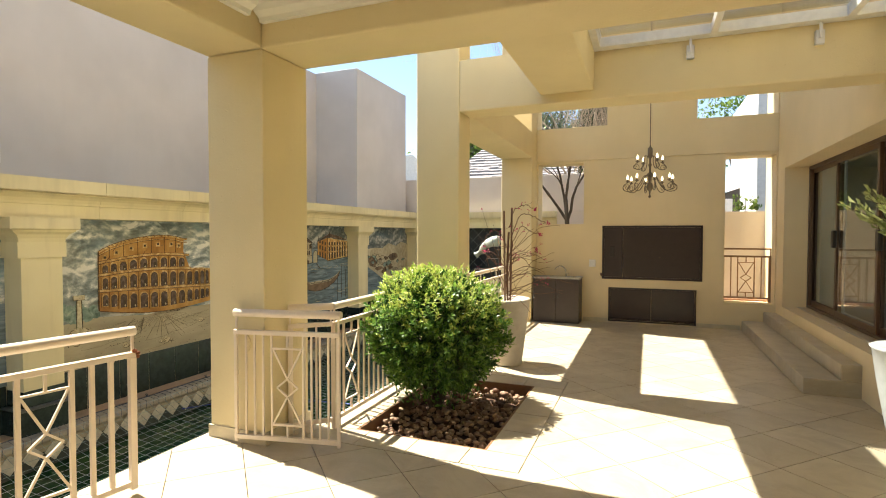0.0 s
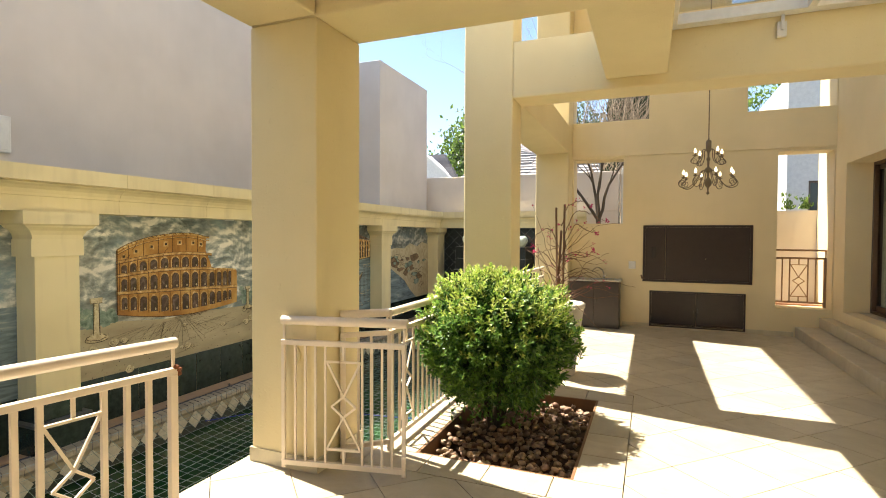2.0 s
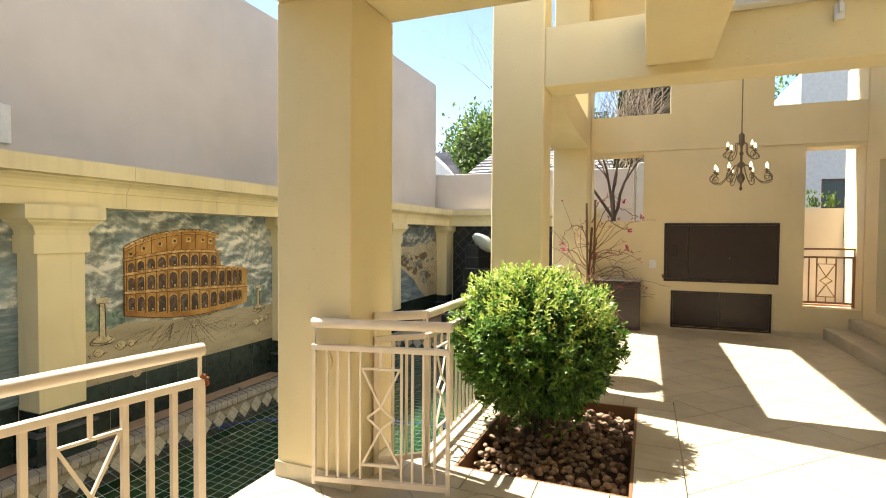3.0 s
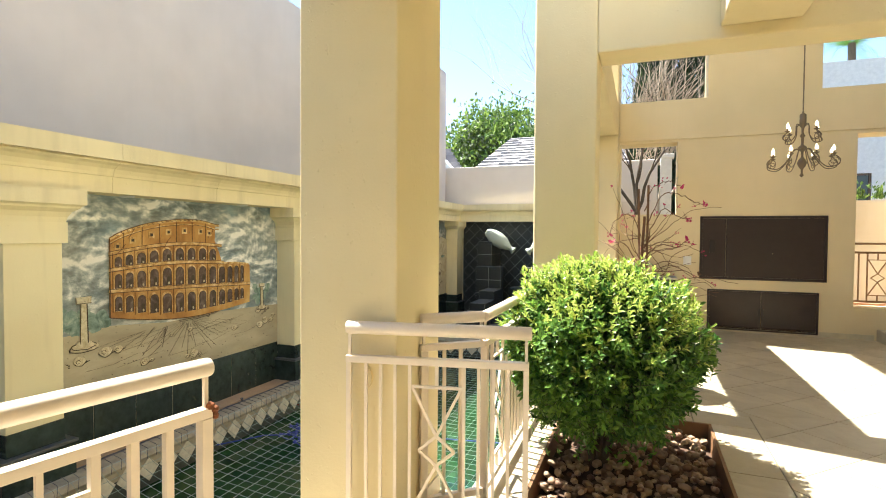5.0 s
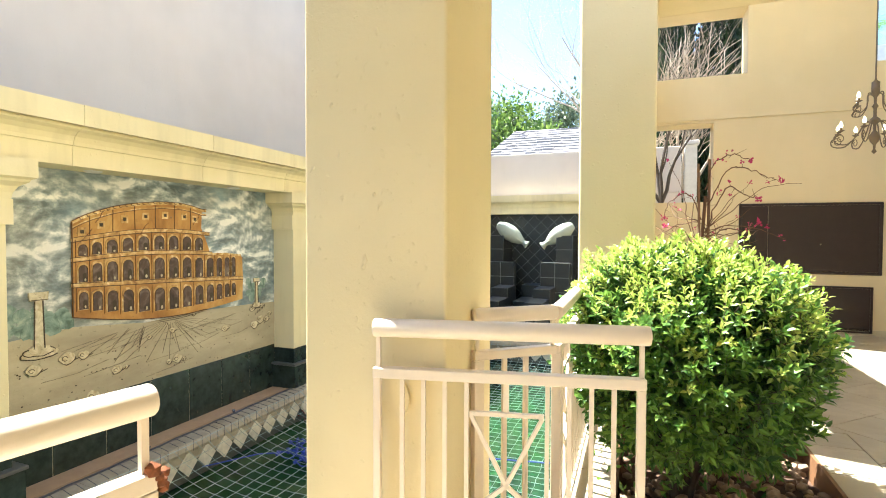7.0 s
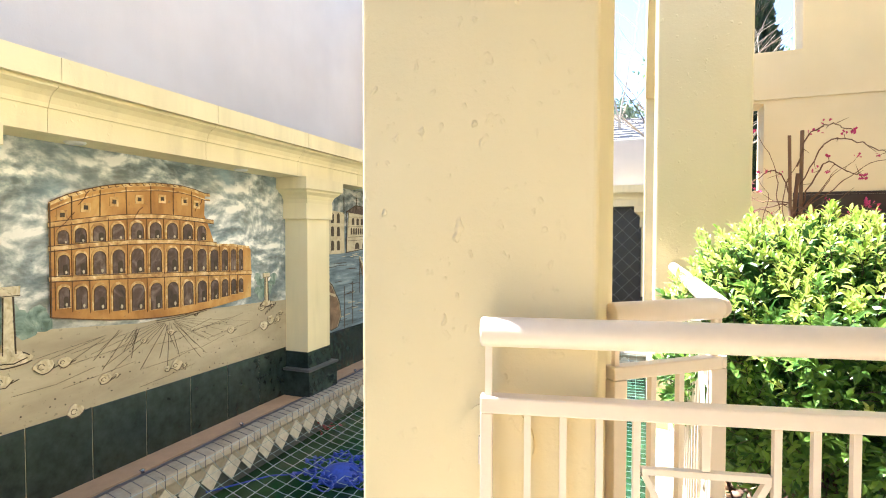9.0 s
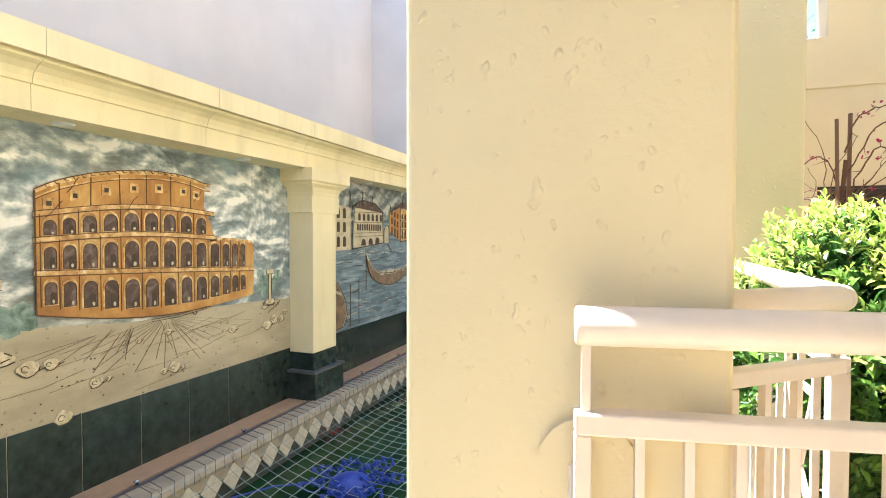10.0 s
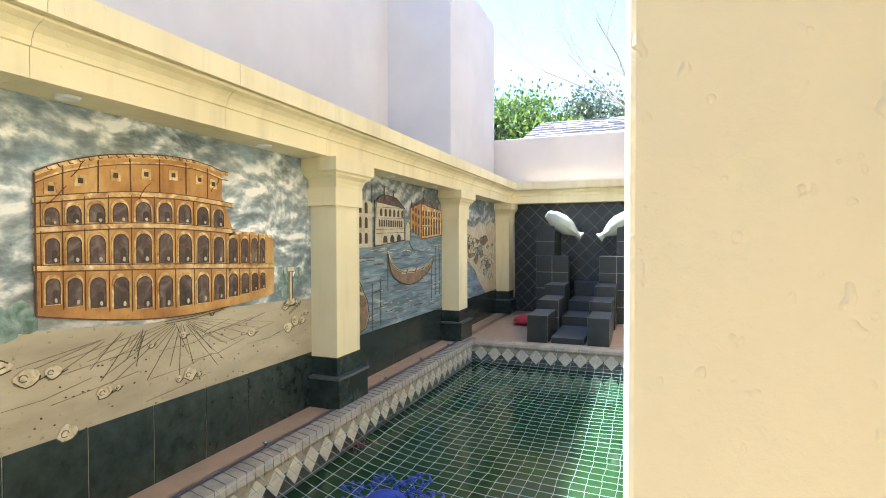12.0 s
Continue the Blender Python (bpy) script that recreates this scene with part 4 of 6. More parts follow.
# ---- pale pot with olive ----
g = group_of("olive_pot", (2.24, 4.74, 0), label="tall pale grey tapered pot with a small olive tree", category="potted plant")
smooth(part("pot", lathe(bmesh.new(), [(0.13, 0), (0.15, 0.02), (0.21, 0.35), (0.255, 0.62), (0.285, 0.84), (0.30, 0.86), (0.28, 0.87), (0.265, 0.82)], n=36), POTW, g))
part("soil", lathe(bmesh.new(), [(0.255, 0.78), (0.255, 0.81)], n=24), SOIL, g)
bm = bmesh.new()
tube(bm, [(0, 0, 0.78), (0.02, 0, 1.2), (0.0, 0.02, 1.66)], [0.022, 0.018, 0.012], 8)
pts = []
for k in range(36):
    a = rnd.uniform(0, math.tau)
    e = Vector((0.42 * math.cos(a) * rnd.uniform(0.4, 1) - 0.08, 0.42 * math.sin(a) * rnd.uniform(0.4, 1), 1.78 + rnd.uniform(-0.10, 0.26)))
    s = Vector((0, 0.01, rnd.uniform(1.48, 1.66)))
    tube(bm, [s, (s + e) / 2 + Vector((0, 0, 0.04)), e], [0.008, 0.005, 0.002], 4)
    for j in range(26):
        t = rnd.uniform(0.4, 1)
        pts.append((s.lerp(e, t), (e - s).normalized()))
part("trunk", bm, BARK, g)
bm = bmesh.new()
leaf_cloud(bm, pts, 0.065, rnd, slim=0.3)
part("leaves", bm, OLIVEM, g, kind="stuff")

# ---- end court: cascade, jugs, cushion ----
TILEJOINT = plain("pale_tile_joint", (0.40, 0.41, 0.39), 0.8)
CASCADE = ((10.25, 10.98, 0.28, 0.58, 0.40), (10.982, 11.72, 0.235, 0.56, 0.545), (11.722, 12.38, 0.25, 0.58, 0.72), (12.382, 12.6, 0.275, 0.86, 1.20), (12.602, 13.42, 0.56, 0.89, 1.76))
CASCADE_STEPS = ((10.27, 11.38, 0.09), (11.382, 12.1, 0.24), (12.102, 12.95, 0.42), (12.952, 13.42, 0.68))
g = group_of("water_cascade", (0, 0, LOW), label="stepped water cascade of dark grey tiled blocks", category="water feature")


def tiled_block(name, x0, x1, y0, y1, z1):
    """A block with a pale joint core and a dark tile laid on each visible face."""
    o = part(name, box(x0 + 0.0015, x1 - 0.0015, y0 + 0.0015, y1, 0, z1 - 0.0015), TILEJOINT, g)
    nz, nx, ny = max(1, round(z1 / 0.32)), max(1, round((x1 - x0) / 0.32)), max(1, round((y1 - y0) / 0.34))
    for j in range(nz):
        za, zb = z1 - (z1 / nz) * (j + 1) + 0.0035, z1 - (z1 / nz) * j - 0.0035
        for i in range(nx):
            xa_, xb_ = x0 + (x1 - x0) * i / nx + 0.0035, x0 + (x1 - x0) * (i + 1) / nx - 0.0035
            part("tile", box(xa_, xb_, y0, y0 + 0.007, za, zb), SLATE, o)
        for i in range(ny):
            ya, yb_ = y0 + (y1 - y0) * i / ny + 0.0035, y0 + (y1 - y0) * (i + 1) / ny - 0.0035
            part("side_tile", box(x0, x0 + 0.007, ya, yb_, za, zb), SLATE, o)
            part("side_tile", box(x1 - 0.007, x1, ya, yb_, za, zb), SLATE, o)
    for i in range(nx):
        xa_, xb_ = x0 + (x1 - x0) * i / nx + 0.0035, x0 + (x1 - x0) * (i + 1) / nx - 0.0035
        part("tread", box(xa_, xb_, y0 + 0.002, y1 - 0.004, z1 - 0.0055, z1 + 0.001), SLATETOP, o)


CX = -3.92
for s in (-1, 1):
    for y, y1, xi, xo, z in CASCADE:
        tiled_block("side_block", min(CX + s * xi, CX + s * xo), max(CX + s * xi, CX + s * xo), y, y1, z)
for y, y1, z in CASCADE_STEPS:
    tiled_block("cascade_step", CX - 0.232, CX + 0.232, y, y1, z)


def jug(at, direction, label):
    g = group_of("water_jug", label=label, category="jug", group="jugs over the cascade")
    g.matrix_world = look(at, tuple(Vector(at) + Vector(direction)))
    bm = lathe(bmesh.new(), [(0.06, 0.0), (0.09, -0.03), (0.15, -0.16), (0.175, -0.32), (0.15, -0.48), (0.09, -0.60), (0.055, -0.66), (0.055, -0.72), (0.085, -0.76), (0.09, -0.78), (0.07, -0.775), (0.04, -0.70)], n=24)
    smooth(part("body", bm, JUG, g))
    for s in (-1, 1):
        part("lug", tube(bmesh.new(), [(s * 0.055, 0, -0.66), (s * 0.12, 0, -0.62), (s * 0.135, 0, -0.54)], 0.014, 6), JUG, g)


jug((-4.64, 12.75, 1.60), (0.66, 0.02, -0.46), "pale green ceramic jug tipped over the cascade")
jug((-3.04, 12.75, 1.58), (-0.66, 0.02, -0.46), "pale green ceramic jug tipped towards the cascade")
back = struct("tile_wall", box(-5.44, -2.28, YP - 0.012, YP - 0.001, LOW, 1.834), plain("grey_tile_joint", (0.38, 0.39, 0.37), 0.8))
def clip(poly, axis, value, keep_above):
    out = []
    for p, q in zip(poly, poly[1:] + poly[:1]):
        a, b = (p[axis] >= value) == keep_above, (q[axis] >= value) == keep_above
        if a:
            out.append(p)
        if a != b and abs(q[axis] - p[axis]) > 1e-9:
            t = (value - p[axis]) / (q[axis] - p[axis])
            out.append((p[0] + t * (q[0] - p[0]), p[1] + t * (q[1] - p[1])))
    return out


whole = None
for i in range(-1, 23):
    for j in range(-1, 18):
        if (i + j) % 2:
            continue
        x, z = -5.44 + 0.147 * i, LOW + 0.147 * j
        p = clip(clip(clip(clip([(x + 0.143, z), (x, z + 0.143), (x - 0.143, z), (x, z - 0.143)], 0, -5.435, True), 0, -2.285, False), 1, LOW + 0.005, True), 1, 1.83, False)
        if len(p) < 3:
            continue
        inside = -5.29 < x < -2.43 and LOW + 0.15 < z < 1.68
        if not (inside and whole):
            bm = bmesh.new()
            f = [bm.verts.new((a - x, -0.006, b - z)) for a, b in p]
            r = [bm.verts.new((a - x, 0, b - z)) for a, b in p]
            bm.faces.new(f)
            bm.faces.new(r[::-1])
            for k in range(len(p)):
                bm.faces.new((f[k], f[(k + 1) % len(p)], r[(k + 1) % len(p)], r[k]))
            me = mesh_of(bm, "wall_tile", SLATE)
            whole = me if inside else whole
        else:
            me = whole
        o = new("wall_tile", me)
        o.location = (x, YP - 0.013, z)
        o.parent = back
g = group_of("cushion", (-4.88, 11.75, LOW), label="round red cushion on the court floor", category="cushion")
smooth(part("cover", lathe(bmesh.new(), [(0.02, 0.0), (0.14, 0.02), (0.18, 0.07), (0.15, 0.13), (0.06, 0.17), (0.01, 0.175)], n=20), BRICKRED, g))
part("seam", tube(bmesh.new(), [(0.183 * math.cos(t), 0.183 * math.sin(t), 0.07) for t in [k * math.tau / 20 for k in range(21)]], 0.006, 5), BRICKRED, g)

# ---- pool cover net and float ----


def net_z(x, y):
    edge = min(x + 5.30, 10.1 - y)
    sag = 0.33 * (1 - math.exp(-max(edge, 0) / 0.35))
    return LOW + 0.03 - sag * 0.88 + 0.015 * noise.noise(Vector((x * 1.2, y * 1.2, 0)))


def ribbon(bm, pts, w):
    prev = None
    for i, p in enumerate(pts):
        d = (pts[min(i + 1, len(pts) - 1)] - pts[max(0, i - 1)]).normalized()
        s = d.cross(Vector((0, 0, 1))).normalized() * w / 2
        c = [bm.verts.new(q) for q in (p - s, p + s, p + Vector((0, 0, w)))]
        if prev:
            for k in range(3):
                bm.faces.new((prev[k], prev[(k + 1) % 3], c[(k + 1) % 3], c[k]))
        prev = c


def wob(x, y):
    return Vector((x + 0.05 * noise.noise(Vector((x * 0.9, y * 0.9, 3))) + 0.012 * noise.noise(Vector((x * 5, y * 5, 7))),
                   y + 0.05 * noise.noise(Vector((x * 0.9, y * 0.9, 9))) + 0.012 * noise.noise(Vector((x * 5, y * 5, 1))), net_z(x, y)))


g = group_of("pool_net", (0, 0, 0), label="pale knotted safety net stretched over the pool", category="pool net")
bm = bmesh.new()
for k in range(29):
    x = -5.27 + 0.105 * k
    lim = 10.12 if x < -2.2 else 0
    ribbon(bm, [wob(x, 2.5 + 0.12 * j) for j in range(64)], 0.0034)
for k in range(72):
    y = 2.55 + 0.105 * k
    right = -3.02 if y < 3.9 else -2.22
    n = int((right + 5.27) / 0.11)
    ribbon(bm, [wob(-5.27 + (right + 5.27) * j / n, y) for j in range(n + 1)], 0.0034)
part("mesh", bm, NETW, g, kind="stuff")
bm = bmesh.new()
for k in range(90):
    y = 2.6 + 0.085 * k + rnd.uniform(-0.01, 0.01)
    ribbon(bm, [Vector(p) for p in ((-5.46 + rnd.uniform(-0.02, 0.02), y + 0.05, LOW + 0.004), (-5.40, y + 0.03, LOW + 0.022), (-5.27, y, LOW + 0.02), (-5.25, y - 0.02, LOW - 0.06))], 0.004)
part("edge_cord", bm, NETD, g, kind="stuff")
bm = bmesh.new()
tube(bm, [(-5.46 + 0.012 * math.sin(k * 2.1), 2.5 + 0.15 * k, LOW + 0.008) for k in range(52)], 0.006, 5)
part("border_rope", bm, NETD, g)
for k in range(8):
    part("anchor", lathe(bmesh.new(), [(0.012, 0), (0.012, 0.02), (0.02, 0.03), (0.004, 0.04)], (-5.48, 2.9 + k * 0.95, LOW), 8), STEEL, g)
g = group_of("pool_float", (-4.52, 5.80, WATER), label="round blue plastic float tangled with blue rope", category="pool float")
smooth(part("shell", lathe(bmesh.new(), [(0.14, 0.0), (0.165, 0.02), (0.16, 0.06), (0.12, 0.095), (0.06, 0.115), (0.01, 0.12)], n=28), BLUE, g))
bm = bmesh.new()
for k in range(16):
    a = k * 0.9 + 0.3
    c = Vector(((0.16 + 0.012 * k) * math.cos(a), (0.16 + 0.012 * k) * math.sin(a), 0.09))
    r = rnd.uniform(0.06, 0.10)
    tube(bm, [c + Vector((r * math.cos(t) * rnd.uniform(0.85, 1.15), r * math.sin(t) * 0.8, 0.02 * math.sin(2 * t) + 0.01)) for t in [j * math.tau / 14 for j in range(15)]], 0.006, 5)
    for j in range(3):
        bmesh.ops.create_icosphere(bm, subdivisions=1, radius=0.018, matrix=Matrix.Translation(c + Vector((r * math.cos(j * 2), r * 0.8 * math.sin(j * 2), 0.01))))
tube(bm, [(0.2, 0.1, 0.06), (0.7, 0.25, 0.09), (1.3, 0.3, 0.10), (2.1, 0.45, 0.10)], 0.006, 5)
tube(bm, [(-0.15, -0.05, 0.06), (-0.45, -0.3, 0.09), (-0.7, -0.7, 0.10)], 0.006, 5)
part("rope", bm, BLUE, g)
g = group_of("floating_petals", (-5.16, 6.55, WATER + 0.03), label="dark red petals caught in the net", category="petals")
bm = bmesh.new()
leaf_cloud(bm, [(Vector((rnd.gauss(0, 0.05), rnd.gauss(0, 0.06), rnd.uniform(0.04, 0.06))), Vector((rnd.uniform(-1, 1), rnd.uniform(-1, 1), 0.1))) for _ in range(26)], 0.04, rnd, slim=0.7)
part("petals", bm, plain("dark_red_petal", (0.20, 0.03, 0.03), 0.7), g, kind="stuff")

# ---- murals ----


def flat(bm, pts, lift, depth=0.004):
    """A thin raised shape on the mural wall; points are (y, z)."""
    f = [bm.verts.new((lift + depth, y, z)) for y, z in pts]
    b = [bm.verts.new((lift, y, z)) for y, z in pts]
    bm.faces.new(f)
    bm.faces.new(b[::-1])
    n = len(pts)
    for i in range(n):
        bm.faces.new((f[i], f[(i + 1) % n], b[(i + 1) % n], b[i]))


def arch(y, z, w, h, n=8):
    return [(y - w / 2, z), (y + w / 2, z)] + [(y + w / 2 * math.cos(t), z + h - w / 2 + w / 2 * math.sin(t)) for t in [math.pi * k / n for k in range(n + 1)]]


def stroke(bm, pts, w, lift):
    for (y0, z0), (y1, z1) in zip(pts, pts[1:]):
        d = Vector((y1 - y0, z1 - z0))
        if d.length < 1e-5:
            continue
        n = Vector((-d.y, d.x)).normalized() * w / 2
        flat(bm, [(y0 - n.x, z0 - n.y), (y1 - n.x, z1 - n.y), (y1 + n.x, z1 + n.y), (y0 + n.x, z0 + n.y)], lift, 0.003)


def blob(rnd, y, z, ry, rz, n=14, rough=0.18):
    return [(y + ry * math.cos(t) * (1 + rnd.uniform(-rough, rough)), z + rz * math.sin(t) * (1 + rnd.uniform(-rough, rough))) for t in [math.tau * k / n for k in range(n)]]


def one(name, pts, lift, depth, mat):
    b = bmesh.new()
    flat(b, pts, lift, depth)
    return part(name, b, mat, g)


def mural(y0, y1, label):
    g = group_of("mural", (XM, 0, 0), label=label, category="mural", group="murals along the pool")
    return g


rnd = random.Random(9)
TZ = 1.834
g = mural(3.8, 6.68, "relief mural of a ruined orange amphitheatre under storm clouds")
part("sky", box(0.001, 0.006, 3.8, 6.68, 0.55, TZ), SKYP, g)
bm = bmesh.new()
flat(bm, [(3.8, 0.055), (6.68, 0.055), (6.68, 0.58), (6.3, 0.60), (5.6, 0.62), (5.0, 0.60), (4.4, 0.66), (3.8, 0.62)], 0.006)
part("ground", bm, SANDP, g)
bm = bmesh.new()
for k in range(26):
    one("bush", blob(rnd, 3.85 + 0.5 * rnd.random(), 0.66 + 0.20 * rnd.random(), 0.06, 0.05, 9), 0.007 + 0.0002 * k, 0.002, BUSHP)
for k in range(20):
    one("bush", blob(rnd, 6.24 + 0.26 * rnd.random(), 0.66 + 0.24 * rnd.random(), 0.045, 0.04, 9), 0.007 + 0.0002 * k, 0.002, BUSHP)
bm.free()


def yb(t):
    return 4.375 + (6.15 - 4.375) * t


# body of the amphitheatre: upper wall to 5.66, lower ring to 6.15
def top_u(y):
    return float(np.interp(y, (4.375, 4.46, 4.55, 4.72, 4.91, 5.15, 5.36, 5.50, 5.60), (1.455, 1.50, 1.535, 1.585, 1.62, 1.645, 1.645, 1.625, 1.60)))


def band(k, y):
    """Cornice lines 0..3 from the top band down."""
    t = (y - 4.375) / 1.775
    arc = (0.055, 0.035, 0.005, -0.02)[k] * math.sin(math.pi * min(1, t * (1.3 if k < 2 else 1.0)))
    return arc + ((1.315, 1.36), (1.165, 1.18), (0.975, 0.93), (0.735, 0.655))[k][0] * (1 - t) + ((1.315, 1.375), (1.165, 1.175), (0.975, 0.90), (0.72, 0.665))[k][1] * t


def base(y):
    t = (y - 4.375) / 1.775
    return 0.735 - 0.10 * math.sin(math.pi * min(1, t * 1.0)) * (1 - 0.25 * t) - 0.06 * t


bm = bmesh.new()
n = 24
ys = [4.375 + (5.66 - 4.375) * k / n for k in range(n + 1)]
flat(bm, [(y, base(y)) for y in ys] + [(5.71, 1.17), (5.66, 1.30), (5.60, 1.42), (5.61, 1.60)] + [(y, top_u(y) + 0.006 * math.sin(y * 40)) for y in ys[-3::-1]], 0.010, 0.010)
flat(bm, [(5.66 + 0.49 * k / 8, base(5.66 + 0.49 * k / 8)) for k in range(9)] + [(6.16, 0.9), (6.15, 1.12), (6.11, 1.15), (5.95, 1.17), (5.72, 1.18), (5.665, 1.17)], 0.010, 0.010)
part("amphitheatre_wall", bm, BRICKP, g)
bm = bmesh.new()
lines = bmesh.new()
for k, (a, b) in enumerate(((4.365, 5.70), (4.365, 5.73), (4.365, 6.16))):
    pts = [(a + (b - a) * i / 20, band(k, a + (b - a) * i / 20)) for i in range(21)]
    stroke(bm, pts, 0.026, 0.020)
    stroke(lines, [(y, z - 0.017) for y, z in pts], 0.007, 0.0215)
    stroke(lines, [(y, z + 0.016) for y, z in pts], 0.005, 0.0215)
stroke(bm, [(y, top_u(y) - 0.01) for y in ys], 0.022, 0.020)
stroke(bm, [(5.70, 1.165), (5.9, 1.165), (6.13, 1.14)], 0.02, 0.020)
stroke(lines, [(y, top_u(y) + 0.004) for y in ys], 0.006, 0.022)
stroke(bm, [(y, top_u(y) - 0.048) for y in ys], 0.010, 0.020)
stroke(lines, [(y, top_u(y) - 0.055) for y in ys], 0.005, 0.0215)
for k in range(18):
    y = ys[1 + k]
    stroke(lines, [(y, top_u(y) + 0.004), (y + 0.012, top_u(y) - 0.012), (y + 0.03, top_u(y) - 0.006)], 0.004, 0.024)
part("cornice_line", bm, BRICKL, g, kind="stuff")
for row, (kt, kb, last) in enumerate(((0, 1, 9), (1, 2, 13), (2, 3, 13))):
    edges = [4.40]
    widths = [0.105, 0.115, 0.135, 0.14, 0.155, 0.15, 0.15, 0.145, 0.14, 0.13, 0.11, 0.10, 0.08]
    for i in range(last):
        w = widths[i]
        y = edges[-1] + w / 2
        edges.append(edges[-1] + w)
        if y > 6.13:
            break
        zt = band(kt, y) - 0.030
        zb = (band(kb, y) if row < 2 else base(y) + 0.045) + 0.022
        h = (zt - zb) * (0.97 if row < 2 else 0.93)
        one("arch_surround", arch(y, zb - 0.003, w * 0.80, h + 0.012), 0.0202, 0.004, BRICKL)
        one("arch", arch(y, zb, w * 0.64, h - 0.012), 0.0243, 0.002, ARCHP)
        one("inner_arch", arch(y + w * 0.10, zb + 0.003, w * 0.26, h * 0.48, 5), 0.0265, 0.0012, LINEP if (i + row) % 3 else ARCHP)
        one("glint", blob(rnd, y + w * 0.12, zb + h * 0.13, w * 0.07, h * 0.08, 7), 0.028, 0.001, PALEP)
        stroke(lines, arch(y, zb, w * 0.64, h - 0.012)[1:] + [(y - w * 0.32, zb)], 0.003, 0.0265)
        stroke(lines, [(y - w / 2, zb - 0.01), (y - w / 2, zt + 0.02)], 0.0035, 0.0215)
for y in (4.45, 4.60, 4.80, 4.995, 5.19, 5.40, 5.52):
    z = top_u(y) - 0.115
    one("square_block", [(y - 0.032, z - 0.032), (y + 0.032, z - 0.032), (y + 0.032, z + 0.032), (y - 0.032, z + 0.032)], 0.0202, 0.004, BRICKL)
    one("square_hole", [(y - 0.014, z - 0.014), (y + 0.014, z - 0.014), (y + 0.014, z + 0.014), (y - 0.014, z + 0.014)], 0.0243, 0.002, LINEP)
for y in (4.51, 4.70, 4.89, 5.09, 5.29, 5.47):
    stroke(lines, [(y, top_u(y) - 0.02), (y + rnd.uniform(-0.004, 0.004), band(0, y) + 0.02)], 0.006, 0.0215)
for a in ((4.44, 1.30), (4.94, 1.36), (5.5, 1.45), (4.55, 1.45)):
    stroke(lines, [(a[0] + 0.02 * j + rnd.uniform(-0.01, 0.01), a[1] + 0.025 * j) for j in range(5)], 0.004, 0.0215)
stroke(lines, [(4.375, base(4.375))] + [(y, base(y)) for y in ys], 0.008, 0.0215)
stroke(lines, [(4.375, 0.735), (4.375, 1.45)], 0.008, 0.0215)
part("outline", lines, UMBER, g, kind="stuff")
bm, ln = bmesh.new(), bmesh.new()
for y, z, s in ((4.14, 0.55, 1.0), (6.37, 0.60, 0.7)):
    flat(bm, [(y - 0.034 * s, z), (y + 0.034 * s, z), (y + 0.026 * s, z + 0.34 * s), (y - 0.026 * s, z + 0.34 * s)], 0.0105, 0.010)
    flat(bm, [(y - 0.060 * s, z + 0.34 * s), (y + 0.060 * s, z + 0.34 * s), (y + 0.065 * s, z + 0.40 * s), (y - 0.065 * s, z + 0.40 * s)], 0.0106, 0.013)
    flat(bm, blob(rnd, y, z - 0.005, 0.075 * s, 0.030 * s, rough=0.06), 0.0107, 0.012)
    flat(bm, blob(rnd, y, z - 0.035 * s, 0.125 * s, 0.035 * s, rough=0.08), 0.0108, 0.008)
    stroke(ln, blob(rnd, y, z - 0.04 * s, 0.13 * s, 0.036 * s, rough=0.05)[6:], 0.006, 0.019)
    stroke(ln, [(y - 0.062 * s, z + 0.345 * s), (y + 0.062 * s, z + 0.345 * s)], 0.005, 0.0237)
    stroke(ln, [(y - 0.034 * s, z), (y - 0.026 * s, z + 0.34 * s)], 0.005, 0.0206)
    stroke(ln, [(y + 0.034 * s, z), (y + 0.026 * s, z + 0.34 * s)], 0.008, 0.0206)
    stroke(ln, blob(rnd, y, z - 0.02, 0.10 * s, 0.035 * s), 0.006, 0.0195)
ROCKP = painting("painted_bright_rock", [(0.3, (0.40, 0.32, 0.18)), (0.7, (0.74, 0.67, 0.48))], 12, (1, 1, 1))
rocks = ((4.33, 0.44, 0.06), (4.45, 0.44, 0.042), (4.10, 0.40, 0.05), (4.72, 0.26, 0.045), (4.80, 0.265, 0.02), (4.52, 0.10, 0.055), (5.22, 0.21, 0.025), (5.31, 0.22, 0.052), (5.38, 0.20, 0.02),
         (5.02, 0.47, 0.022), (5.26, 0.49, 0.03), (5.50, 0.60, 0.018), (5.90, 0.40, 0.04), (6.33, 0.37, 0.05), (6.43, 0.41, 0.05), (6.53, 0.40, 0.035), (6.58, 0.46, 0.028), (6.30, 0.55, 0.04), (6.44, 0.56, 0.03))
for y, z, r in rocks:
    p = blob(rnd, y, z, r, r * 0.8, 11)
    one("painted_rock", p, 0.0108, 0.008, ROCKP)
    stroke(ln, p[6:] + [p[0]], 0.005, 0.0195)
    stroke(ln, [(y + r * 0.9, z - r * 0.45), (y + r * 1.9, z - r * 0.2 + 0.004)], 0.005, 0.0108)
    stroke(ln, blob(rnd, y - r * 0.3, z, r * 0.35, r * 0.3, 7), 0.003, 0.0195)
for k in range(60):
    y, z = rnd.uniform(3.9, 6.6), rnd.uniform(0.10, 0.52)
    flat(ln, blob(rnd, y, z, 0.006, 0.005, 6), 0.0105, 0.003)
for k in range(16):
    a = rnd.uniform(-1.2, 1.2)
    y, z = 5.05 + a * 0.35, 0.60 - abs(rnd.uniform(0.02, 0.06))
    stroke(ln, [(y, z), (y + a * rnd.uniform(0.2, 0.5), z - rnd.uniform(0.05, 0.22))], 0.0013, 0.0105)
